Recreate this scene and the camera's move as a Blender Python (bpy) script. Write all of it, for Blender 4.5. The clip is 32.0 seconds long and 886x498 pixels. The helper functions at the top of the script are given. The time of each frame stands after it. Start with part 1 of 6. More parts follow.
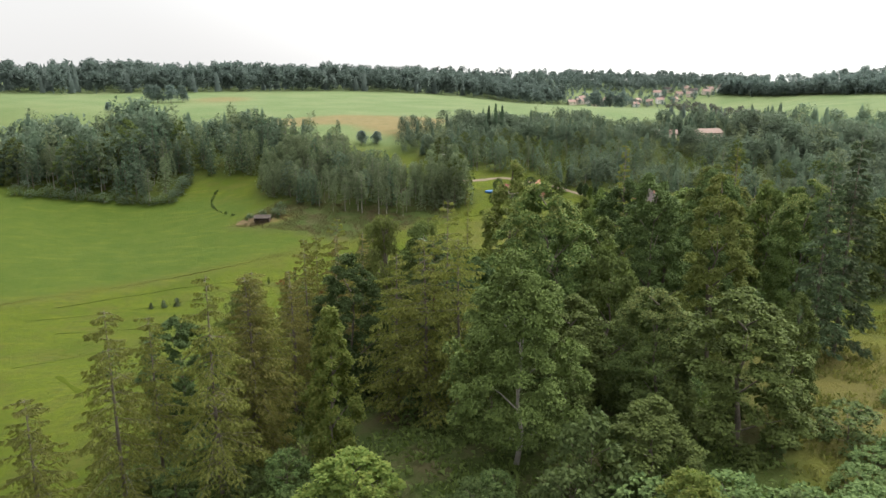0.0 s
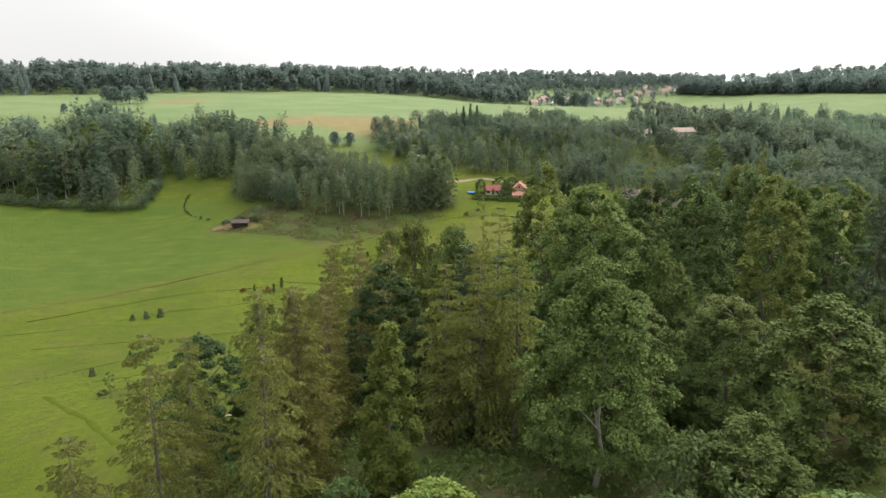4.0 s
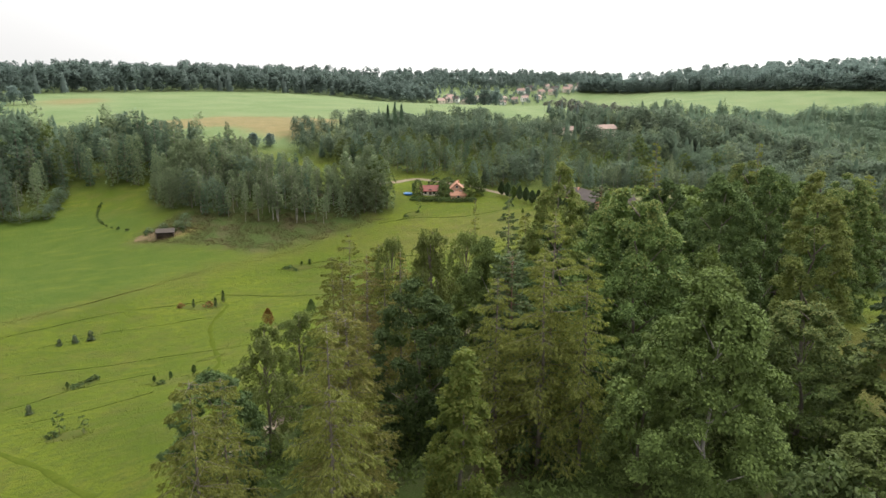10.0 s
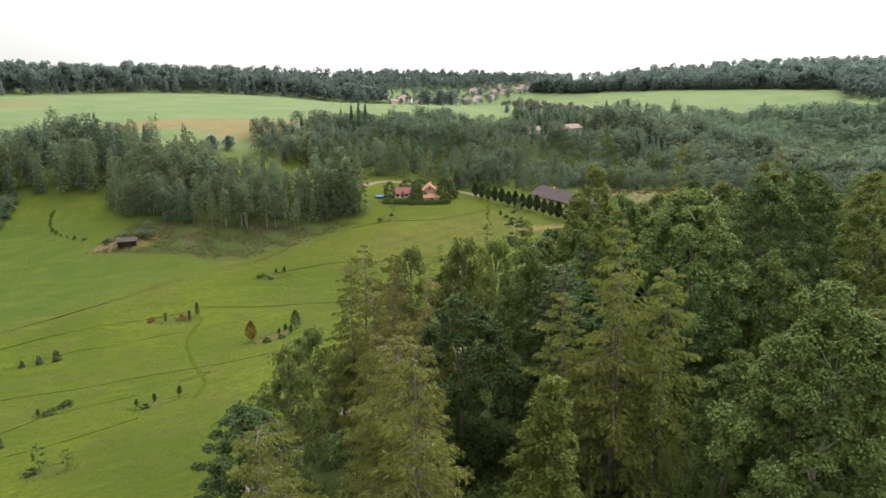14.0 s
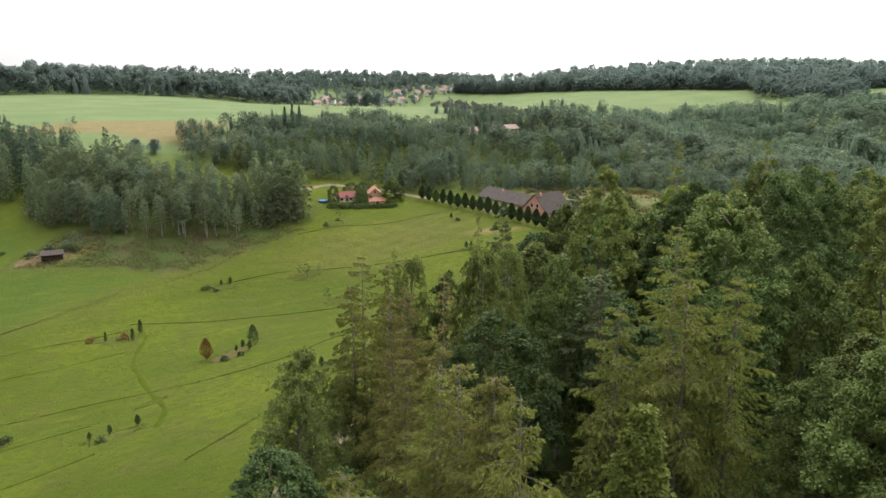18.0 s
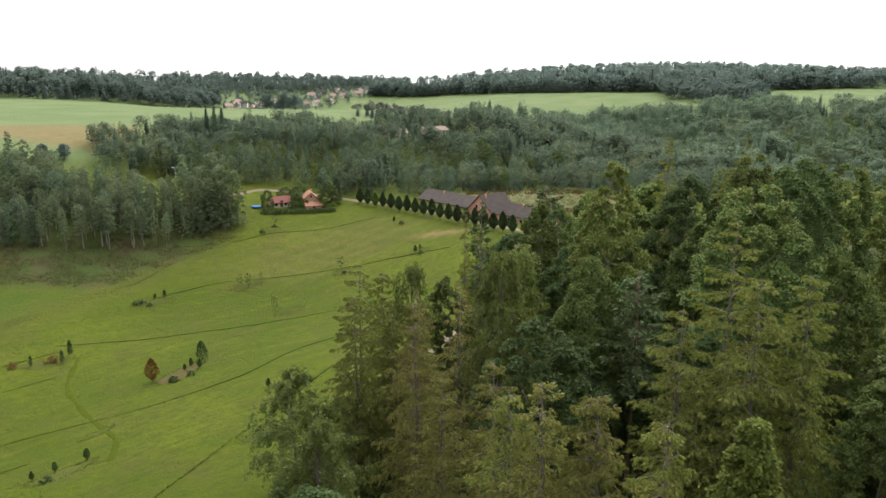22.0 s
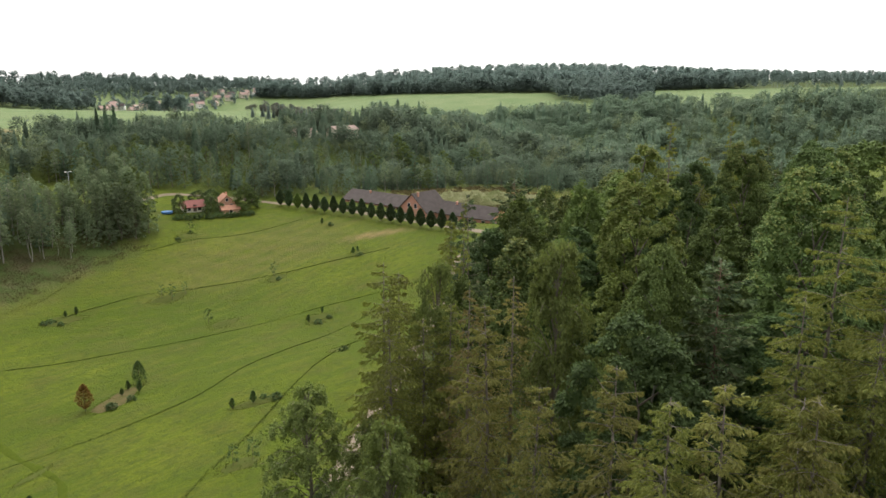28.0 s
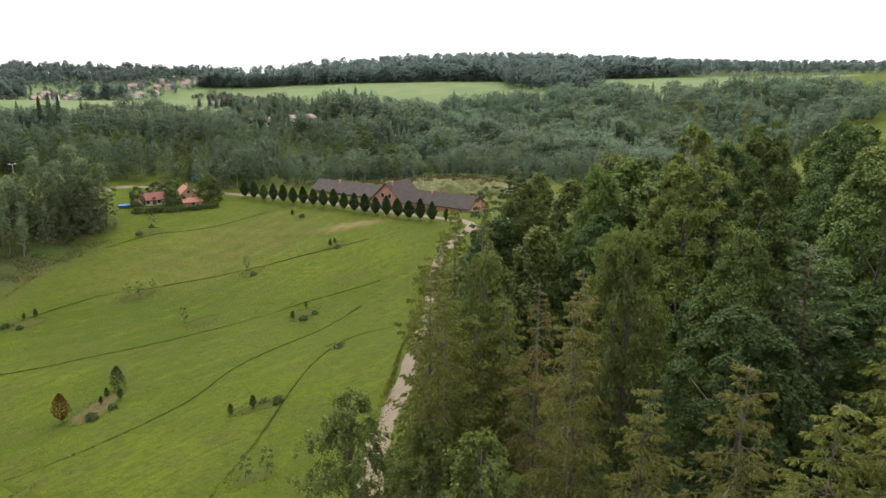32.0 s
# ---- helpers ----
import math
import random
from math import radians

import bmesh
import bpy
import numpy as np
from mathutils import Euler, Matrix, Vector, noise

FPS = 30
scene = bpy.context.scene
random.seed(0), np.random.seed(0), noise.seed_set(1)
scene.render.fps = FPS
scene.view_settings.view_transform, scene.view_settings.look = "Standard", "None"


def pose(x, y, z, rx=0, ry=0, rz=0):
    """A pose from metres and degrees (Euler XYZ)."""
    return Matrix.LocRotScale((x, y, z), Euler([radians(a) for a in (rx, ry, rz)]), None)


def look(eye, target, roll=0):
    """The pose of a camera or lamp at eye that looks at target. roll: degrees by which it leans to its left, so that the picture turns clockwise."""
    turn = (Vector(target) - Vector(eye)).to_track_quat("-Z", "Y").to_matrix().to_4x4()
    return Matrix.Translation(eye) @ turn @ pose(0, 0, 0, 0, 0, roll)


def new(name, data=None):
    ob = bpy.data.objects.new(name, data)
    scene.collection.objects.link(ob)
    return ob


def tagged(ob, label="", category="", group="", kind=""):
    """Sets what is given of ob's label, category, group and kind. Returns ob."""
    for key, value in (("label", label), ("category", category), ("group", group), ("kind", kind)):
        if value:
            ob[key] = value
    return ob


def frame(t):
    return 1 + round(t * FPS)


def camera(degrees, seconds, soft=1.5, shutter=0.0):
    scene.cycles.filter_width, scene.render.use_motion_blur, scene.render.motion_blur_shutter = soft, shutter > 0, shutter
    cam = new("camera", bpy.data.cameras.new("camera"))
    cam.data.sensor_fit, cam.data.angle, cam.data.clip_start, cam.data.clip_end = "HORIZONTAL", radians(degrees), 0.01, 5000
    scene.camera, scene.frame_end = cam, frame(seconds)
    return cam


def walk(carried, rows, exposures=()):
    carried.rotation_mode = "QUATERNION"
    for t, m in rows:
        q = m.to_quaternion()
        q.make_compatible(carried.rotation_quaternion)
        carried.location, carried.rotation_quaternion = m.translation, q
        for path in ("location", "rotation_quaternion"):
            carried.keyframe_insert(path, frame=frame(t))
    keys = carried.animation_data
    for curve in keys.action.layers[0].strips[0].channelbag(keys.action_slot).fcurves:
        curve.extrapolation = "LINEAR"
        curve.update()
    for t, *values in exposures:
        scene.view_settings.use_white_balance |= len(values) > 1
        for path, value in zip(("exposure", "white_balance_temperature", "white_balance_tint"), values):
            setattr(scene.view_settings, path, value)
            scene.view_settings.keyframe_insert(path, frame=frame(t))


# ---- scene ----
cam = camera(63.1, 32.0)
PATH = [
    (0.0, pose(0.00, -0.00, 32.12, 76.24, -0.09, -0.00)),
    (1.0, pose(-2.32, 1.14, 32.09, 76.25, -0.12, -1.17)),
    (2.0, pose(-4.53, 2.31, 32.02, 76.28, -0.09, -2.03)),
    (3.0, pose(-6.67, 3.48, 31.92, 76.29, -0.06, -2.74)),
    (4.0, pose(-8.79, 4.67, 31.80, 76.28, -0.02, -3.44)),
    (7.0, pose(-14.92, 8.75, 31.59, 76.28, 0.01, -6.91)),
    (8.0, pose(-16.93, 10.19, 31.52, 76.27, 0.03, -8.32)),
    (9.0, pose(-18.90, 11.70, 31.43, 76.25, 0.00, -9.90)),
    (10.0, pose(-20.83, 13.34, 31.34, 76.21, 0.02, -11.44)),
    (11.0, pose(-22.75, 15.13, 31.23, 76.21, 0.05, -12.63)),
    (12.0, pose(-24.56, 17.05, 31.11, 76.23, 0.07, -13.62)),
    (13.0, pose(-26.21, 19.10, 31.01, 76.26, 0.07, -14.46)),
    (14.0, pose(-27.88, 21.15, 30.90, 76.25, 0.14, -15.62)),
    (17.0, pose(-32.95, 27.27, 30.66, 76.30, 0.11, -20.15)),
    (18.0, pose(-34.55, 29.45, 30.51, 76.33, 0.06, -22.01)),
    (19.0, pose(-36.13, 31.68, 30.29, 76.40, 0.02, -23.64)),
    (20.0, pose(-37.61, 33.85, 30.00, 76.44, 0.04, -25.29)),
    (21.0, pose(-39.04, 35.99, 29.69, 76.51, 0.03, -26.98)),
    (22.0, pose(-40.45, 38.06, 29.36, 76.60, -0.01, -29.02)),
    (23.0, pose(-41.87, 40.09, 29.03, 76.65, -0.05, -30.73)),
    (24.0, pose(-43.20, 42.18, 28.69, 76.65, -0.04, -32.64)),
    (27.0, pose(-46.63, 48.54, 27.50, 76.79, -0.05, -37.45)),
    (28.0, pose(-47.65, 50.69, 27.09, 76.82, -0.05, -38.14)),
    (29.0, pose(-48.60, 52.90, 26.68, 76.81, 0.01, -38.87)),
    (30.0, pose(-49.41, 55.15, 26.31, 76.69, 0.05, -39.67)),
    (31.0, pose(-50.20, 57.49, 26.05, 76.44, -0.03, -40.82)),
    (32.0, pose(-50.98, 60.00, 25.92, 76.06, -0.09, -42.63)),
]
walk(cam, PATH, ((0.0, 0.15, 6250, 10), (9.0, 0.20, 6250, 10), (13.0, 0.17, 6250, 10), (21.0, 0.02, 6250, 10), (27.0, -0.09, 6250, 10), (32.0, -0.06, 6250, 10)))


import itertools

# ---- light: bright hazy overcast sky, soft veiled sun ahead and to the right ----
SUN_AZ, SUN_EL = radians(-48.0), radians(54.0)     # azimuth counted to the left of straight ahead (+y)
sun_way = Vector((-math.sin(SUN_AZ) * math.cos(SUN_EL), math.cos(SUN_AZ) * math.cos(SUN_EL), math.sin(SUN_EL)))

world = bpy.data.worlds.new("hazy_sky")
scene.world = world
world.use_nodes = True
wn, wl = world.node_tree.nodes, world.node_tree.links
wn.clear()
sky = wn.new("ShaderNodeTexSky")
sky.sky_type = "NISHITA"
sky.sun_disc = False
sky.sun_elevation = SUN_EL
sky.sun_rotation = -SUN_AZ
sky.dust_density = 6.0
sky.air_density = 1.0
sky.altitude = 400
sky_gain = wn.new("ShaderNodeVectorMath")
sky_gain.operation = "SCALE"
sky_gain.inputs[3].default_value = 0.10
wl.new(sky.outputs[0], sky_gain.inputs[0])
veil = wn.new("ShaderNodeMix")                     # thin cloud sheet over the clear sky
veil.data_type = "RGBA"
veil.inputs[0].default_value = 0.86
wl.new(sky_gain.outputs[0], veil.inputs[6])
veil.inputs[7].default_value = (1.20, 1.165, 1.11, 1)
wco, glow = wn.new("ShaderNodeTexCoord"), wn.new("ShaderNodeVectorMath")     # the sheet glows wide round the veiled sun
glow.operation = "DOT_PRODUCT"
glow.inputs[1].default_value = sun_way
wl.new(wco.outputs["Generated"], glow.inputs[0])
ramp = wn.new("ShaderNodeMapRange")
ramp.interpolation_type = "SMOOTHSTEP"
ramp.inputs[1].default_value, ramp.inputs[2].default_value, ramp.inputs[3].default_value, ramp.inputs[4].default_value = 0.22, 1.0, 0.95, 3.4
wl.new(glow.outputs["Value"], ramp.inputs[0])
up = wn.new("ShaderNodeSeparateXYZ")                # duller towards the hazy horizon
wl.new(wco.outputs["Generated"], up.inputs[0])
low = wn.new("ShaderNodeMapRange")
low.inputs[1].default_value, low.inputs[2].default_value, low.inputs[3].default_value, low.inputs[4].default_value = 0.0, 0.45, 0.80, 1.04
wl.new(up.outputs["Z"], low.inputs[0])
both = wn.new("ShaderNodeMath")
both.operation = "MULTIPLY"
wl.new(ramp.outputs[0], both.inputs[0])
wl.new(low.outputs[0], both.inputs[1])
back = wn.new("ShaderNodeBackground")
wl.new(both.outputs[0], back.inputs[1])
wl.new(veil.outputs[2], back.inputs[0])
wout = wn.new("ShaderNodeOutputWorld")
wl.new(back.outputs[0], wout.inputs[0])

sun_data = bpy.data.lights.new("sun", "SUN")
sun_data.energy = 1.5
sun_data.angle = radians(30)
sun_data.color = (1.0, 0.93, 0.80)
sun = new("sun", sun_data)
sun.matrix_world = look(sun_way * 400, (0, 0, 0))
scene.view_settings.exposure = 0.0


# ---- materials ----
def mat_base(name):
    m = bpy.data.materials.new(name)
    m.use_nodes = True
    n, l = m.node_tree.nodes, m.node_tree.links
    n.clear()
    out = n.new("ShaderNodeOutputMaterial")
    return m, n, l, out


def mix_col(n, l, a, b, fac):
    k = n.new("ShaderNodeMix")
    k.data_type = "RGBA"
    for sock, v in ((k.inputs[0], fac), (k.inputs[6], a), (k.inputs[7], b)):
        if isinstance(v, (int, float)):
            sock.default_value = v
        elif isinstance(v, tuple):
            sock.default_value = (*v, 1) if len(v) == 3 else v
        else:
            l.new(v, sock)
    return k.outputs[2]


def ranged(n, l, v, a, b, c=0.0, d=1.0):
    k = n.new("ShaderNodeMapRange")
    k.inputs[1].default_value, k.inputs[2].default_value, k.inputs[3].default_value, k.inputs[4].default_value = a, b, c, d
    l.new(v, k.inputs[0])
    return k.outputs[0]


def noise_tex(n, l, co, scale, detail=4.0, rough=0.55):
    k = n.new("ShaderNodeTexNoise")
    k.inputs["Scale"].default_value, k.inputs["Detail"].default_value, k.inputs["Roughness"].default_value = scale, detail, rough
    l.new(co, k.inputs["Vector"])
    return k.outputs[0]


def foliage(name, dark, light, other, see=0.35, gloss=0.10, patch=0.35):
    """Leaves or needles: hue shifts leaf by leaf, over the crown, and from tree to tree."""
    m, n, l, out = mat_base(name)
    geo, info, co = n.new("ShaderNodeNewGeometry"), n.new("ShaderNodeObjectInfo"), n.new("ShaderNodeTexCoord")
    c = mix_col(n, l, dark, light, geo.outputs["Random Per Island"])
    c = mix_col(n, l, c, other, ranged(n, l, noise_tex(n, l, co.outputs["Object"], patch, 3), 0.42, 0.75, 0.0, 0.75))
    hsv = n.new("ShaderNodeHueSaturation")
    l.new(c, hsv.inputs["Color"])
    l.new(ranged(n, l, info.outputs["Random"], 0, 1, 0.80, 1.22), hsv.inputs["Value"])
    l.new(ranged(n, l, info.outputs["Random"], 0, 1, 0.488, 0.504), hsv.inputs["Hue"])
    p = n.new("ShaderNodeBsdfPrincipled")
    l.new(hsv.outputs[0], p.inputs["Base Color"])
    p.inputs["Roughness"].default_value = 0.7
    p.inputs["Specular IOR Level"].default_value = gloss
    t = n.new("ShaderNodeBsdfTranslucent")
    warm = n.new("ShaderNodeHueSaturation")
    warm.inputs["Hue"].default_value, warm.inputs["Saturation"].default_value, warm.inputs["Value"].default_value = 0.5, 1.15, 1.2
    l.new(hsv.outputs[0], warm.inputs["Color"])
    l.new(warm.outputs[0], t.inputs["Color"])
    mx = n.new("ShaderNodeMixShader")
    mx.inputs[0].default_value = see
    l.new(p.outputs[0], mx.inputs[1])
    l.new(t.outputs[0], mx.inputs[2])
    l.new(mx.outputs[0], out.inputs[0])
    return m


def rough_mat(name, a, b, scale=1.5, fine=18.0, bump=0.4, roughness=0.85, depth=0.02, vary=0.12, gloss=0.18):
    """Mineral or wooden surface: two-scale stain and grain, small relief, slight shift from piece to piece."""
    m, n, l, out = mat_base(name)
    co, info = n.new("ShaderNodeTexCoord"), n.new("ShaderNodeObjectInfo")
    big, small = noise_tex(n, l, co.outputs["Object"], scale, 5), noise_tex(n, l, co.outputs["Object"], fine, 6, 0.65)
    c = mix_col(n, l, a, b, ranged(n, l, big, 0.3, 0.7))
    c = mix_col(n, l, c, tuple(0.55 * v for v in a), ranged(n, l, small, 0.5, 0.8, 0.0, 0.5))
    hsv = n.new("ShaderNodeHueSaturation")
    l.new(c, hsv.inputs["Color"])
    l.new(ranged(n, l, info.outputs["Random"], 0, 1, 1 - vary, 1 + vary), hsv.inputs["Value"])
    p = n.new("ShaderNodeBsdfPrincipled")
    l.new(hsv.outputs[0], p.inputs["Base Color"])
    p.inputs["Roughness"].default_value = roughness
    p.inputs["Specular IOR Level"].default_value = gloss
    bm_ = n.new("ShaderNodeBump")
    bm_.inputs["Strength"].default_value, bm_.inputs["Distance"].default_value = bump, depth
    l.new(small, bm_.inputs["Height"])
    l.new(bm_.outputs[0], p.inputs["Normal"])
    l.new(p.outputs[0], out.inputs[0])
    return m


def glass_mat(name):
    m, n, l, out = mat_base(name)
    p = n.new("ShaderNodeBsdfPrincipled")
    p.inputs["Base Color"].default_value = (0.02, 0.025, 0.03, 1)
    p.inputs["Roughness"].default_value = 0.08
    l.new(p.outputs[0], out.inputs[0])
    return m


BARK = rough_mat("bark_grey_brown", (0.10, 0.085, 0.065), (0.17, 0.15, 0.12), 2.0, 14, 0.8, 0.9, 0.03)
BARK_PALE = rough_mat("bark_pale", (0.30, 0.28, 0.25), (0.16, 0.15, 0.13), 1.2, 10, 0.6, 0.85, 0.02)
BARK_RED = rough_mat("bark_pine_reddish", (0.16, 0.10, 0.065), (0.11, 0.08, 0.06), 2.0, 12, 0.8, 0.9, 0.03)
LEAF_MAPLE = foliage("maple_leaves", (0.050, 0.074, 0.021), (0.121, 0.162, 0.045), (0.091, 0.128, 0.036), 0.12)
LEAF_LINDEN = foliage("linden_leaves", (0.051, 0.081, 0.025), (0.126, 0.175, 0.053), (0.098, 0.138, 0.039), 0.15)
LEAF_BRACT = foliage("linden_seed_bracts", (0.123, 0.146, 0.044), (0.203, 0.221, 0.074), (0.114, 0.145, 0.044), 0.3)
LEAF_GREEN = foliage("deep_green_leaves", (0.046, 0.080, 0.026), (0.118, 0.168, 0.054), (0.088, 0.128, 0.042), 0.15)
LEAF_GOLD = foliage("golden_linden_leaves", (0.087, 0.120, 0.030), (0.182, 0.223, 0.058), (0.141, 0.170, 0.046), 0.2)
LEAF_LIGHT = foliage("light_green_leaves", (0.064, 0.095, 0.027), (0.134, 0.178, 0.051), (0.100, 0.134, 0.045), 0.3)
LEAF_YOUNG = foliage("yellow_green_leaves", (0.095, 0.143, 0.030), (0.204, 0.235, 0.060), (0.116, 0.175, 0.044), 0.4)
LEAF_DARK = foliage("dark_green_leaves", (0.039, 0.064, 0.023), (0.087, 0.129, 0.046), (0.068, 0.102, 0.040))
LEAF_BIRCH = foliage("birch_leaves", (0.059, 0.084, 0.025), (0.113, 0.146, 0.046), (0.088, 0.116, 0.036), 0.4)
LEAF_WEEP = foliage("weeping_birch_leaves", (0.082, 0.110, 0.034), (0.165, 0.200, 0.064), (0.125, 0.155, 0.050), 0.4)
NEEDLE_LARCH = foliage("larch_needles", (0.101, 0.118, 0.031), (0.213, 0.237, 0.061), (0.161, 0.175, 0.048), 0.35)
NEEDLE_FRESH = foliage("young_larch_needles", (0.114, 0.121, 0.037), (0.242, 0.245, 0.077), (0.184, 0.180, 0.058), 0.4)
NEEDLE_RUST = foliage("larch_needles_browning", (0.131, 0.122, 0.043), (0.237, 0.208, 0.077), (0.153, 0.149, 0.049), 0.45)
NEEDLE_SPRUCE = foliage("spruce_needles", (0.048, 0.078, 0.039), (0.106, 0.140, 0.071), (0.078, 0.110, 0.055), 0.2)
# spruce green lightened and blued: haze over the mid-distance woods, put into colour
WOOD_NEEDLE_HAZED = foliage("wood_spruce_needles_hazed", (0.067, 0.107, 0.071), (0.120, 0.170, 0.108), (0.102, 0.137, 0.087), 0.4, 0.05)
LEAF_THUJA = foliage("thuja_sprays", (0.043, 0.068, 0.032), (0.085, 0.122, 0.057), (0.066, 0.094, 0.044), 0.2)
NEEDLE_PINE = foliage("pine_needles", (0.052, 0.085, 0.040), (0.121, 0.161, 0.069), (0.101, 0.121, 0.052), 0.2)
LEAF_RED = foliage("copper_leaves", (0.114, 0.068, 0.026), (0.194, 0.120, 0.042), (0.138, 0.091, 0.031), 0.3)
# distant woods: haze put into the leaf colour as a paler blue-grey
WOOD_FAR_HAZED = foliage("distant_wood_leaves_hazed", (0.116, 0.153, 0.136), (0.140, 0.181, 0.156), (0.127, 0.158, 0.139), 0.45, 0.03, 0.012)
# mid-distance woods: both greens raised and greyed to paint in haze
WOOD_OLIVE_HAZED = foliage("olive_wood_needles_hazed", (0.111, 0.147, 0.084), (0.196, 0.238, 0.138), (0.160, 0.184, 0.110), 0.5, 0.05, 0.05)
WOOD_MID_HAZED = foliage("mixed_wood_leaves_hazed", (0.093, 0.130, 0.090), (0.140, 0.187, 0.123), (0.125, 0.152, 0.106), 0.45, 0.04, 0.03)
GRASS_TALL = foliage("rank_grass", (0.040, 0.062, 0.014), (0.080, 0.104, 0.026), (0.070, 0.078, 0.026), 0.3)


# ---- mesh helpers ----
def mesh_of(name, verts, faces, mats, index=None, smooth=False):
    me = bpy.data.meshes.new(name)
    me.from_pydata(np.asarray(verts, float).tolist(), [], [list(map(int, f)) for f in faces])
    for m in (mats if isinstance(mats, (list, tuple)) else [mats]):
        me.materials.append(m)
    if index is not None:
        me.polygons.foreach_set("material_index", np.asarray(index, np.int32))
    if smooth:
        me.polygons.foreach_set("use_smooth", np.ones(len(me.polygons), bool))
    me.update()
    return me


def under(ob, parent, label=""):
    ob.parent = parent
    if label:
        tagged(ob, label)
    return ob


def part(name, bm, material, parent, label=""):
    me = bpy.data.meshes.new(name)
    bm.to_mesh(me)
    bm.free()
    me.materials.append(material)
    return under(new(name, me), parent, label)


def box_bm(sx, sy, sz, at=(0, 0, 0), bevel=0.0):
    """A block standing on the height at[2], centred in x and y."""
    bm = bmesh.new()
    bmesh.ops.create_cube(bm, size=1.0, matrix=Matrix.Translation((at[0], at[1], at[2] + sz / 2)) @ Matrix.Diagonal((sx, sy, sz, 1)))
    if bevel:
        bmesh.ops.bevel(bm, geom=bm.edges[:], offset=bevel, segments=1, affect="EDGES")
    return bm


class Tubes:
    """Tapered tubes gathered into one mesh."""

    def __init__(self):
        self.v, self.f = [], []

    def add(self, pts, radii, sides=6):
        pts = [Vector(p) for p in pts]
        start = len(self.v)
        for i, p in enumerate(pts):
            way = (pts[min(i + 1, len(pts) - 1)] - pts[max(i - 1, 0)]).normalized()
            a = way.orthogonal().normalized()
            b = way.cross(a)
            for k in range(sides):
                t = 2 * math.pi * k / sides
                self.v.append(tuple(p + (a * math.cos(t) + b * math.sin(t)) * radii[i]))
        for i in range(len(pts) - 1):
            for k in range(sides):
                a0, a1 = start + i * sides + k, start + i * sides + (k + 1) % sides
                self.f.append((a0, a1, a1 + sides, a0 + sides))
        self.f.append(tuple(start + (len(pts) - 1) * sides + k for k in range(sides)))


def unit(a):
    return a / np.maximum(np.linalg.norm(a, axis=1, keepdims=True), 1e-9)


def kites(p, axis, normal, length, width, slim=False):
    """One kite-shaped leaf at each point p, a pointed quad along its axis; slim ones are three-cornered sprays."""
    n = len(p)
    axis = unit(axis)
    side = unit(np.cross(axis, normal))
    length, width = np.broadcast_to(length, n)[:, None], np.broadcast_to(width, n)[:, None]
    lift = unit(np.cross(side, axis)) * length * 0.08
    if slim:
        v = np.stack([p, p + axis * length * 0.55 + side * width * 0.7 + lift, p + axis * length - side * width * 0.25], 1)
        return v.reshape(-1, 3), np.arange(3 * n).reshape(-1, 3)
    v = np.stack([p, p + axis * length * 0.45 + side * width * 0.5 + lift, p + axis * length, p + axis * length * 0.45 - side * width * 0.5 + lift], 1)
    return v.reshape(-1, 3), np.arange(4 * n).reshape(-1, 4)


def sphere_ways(rng, n):
    return unit(rng.normal(size=(n, 3)))


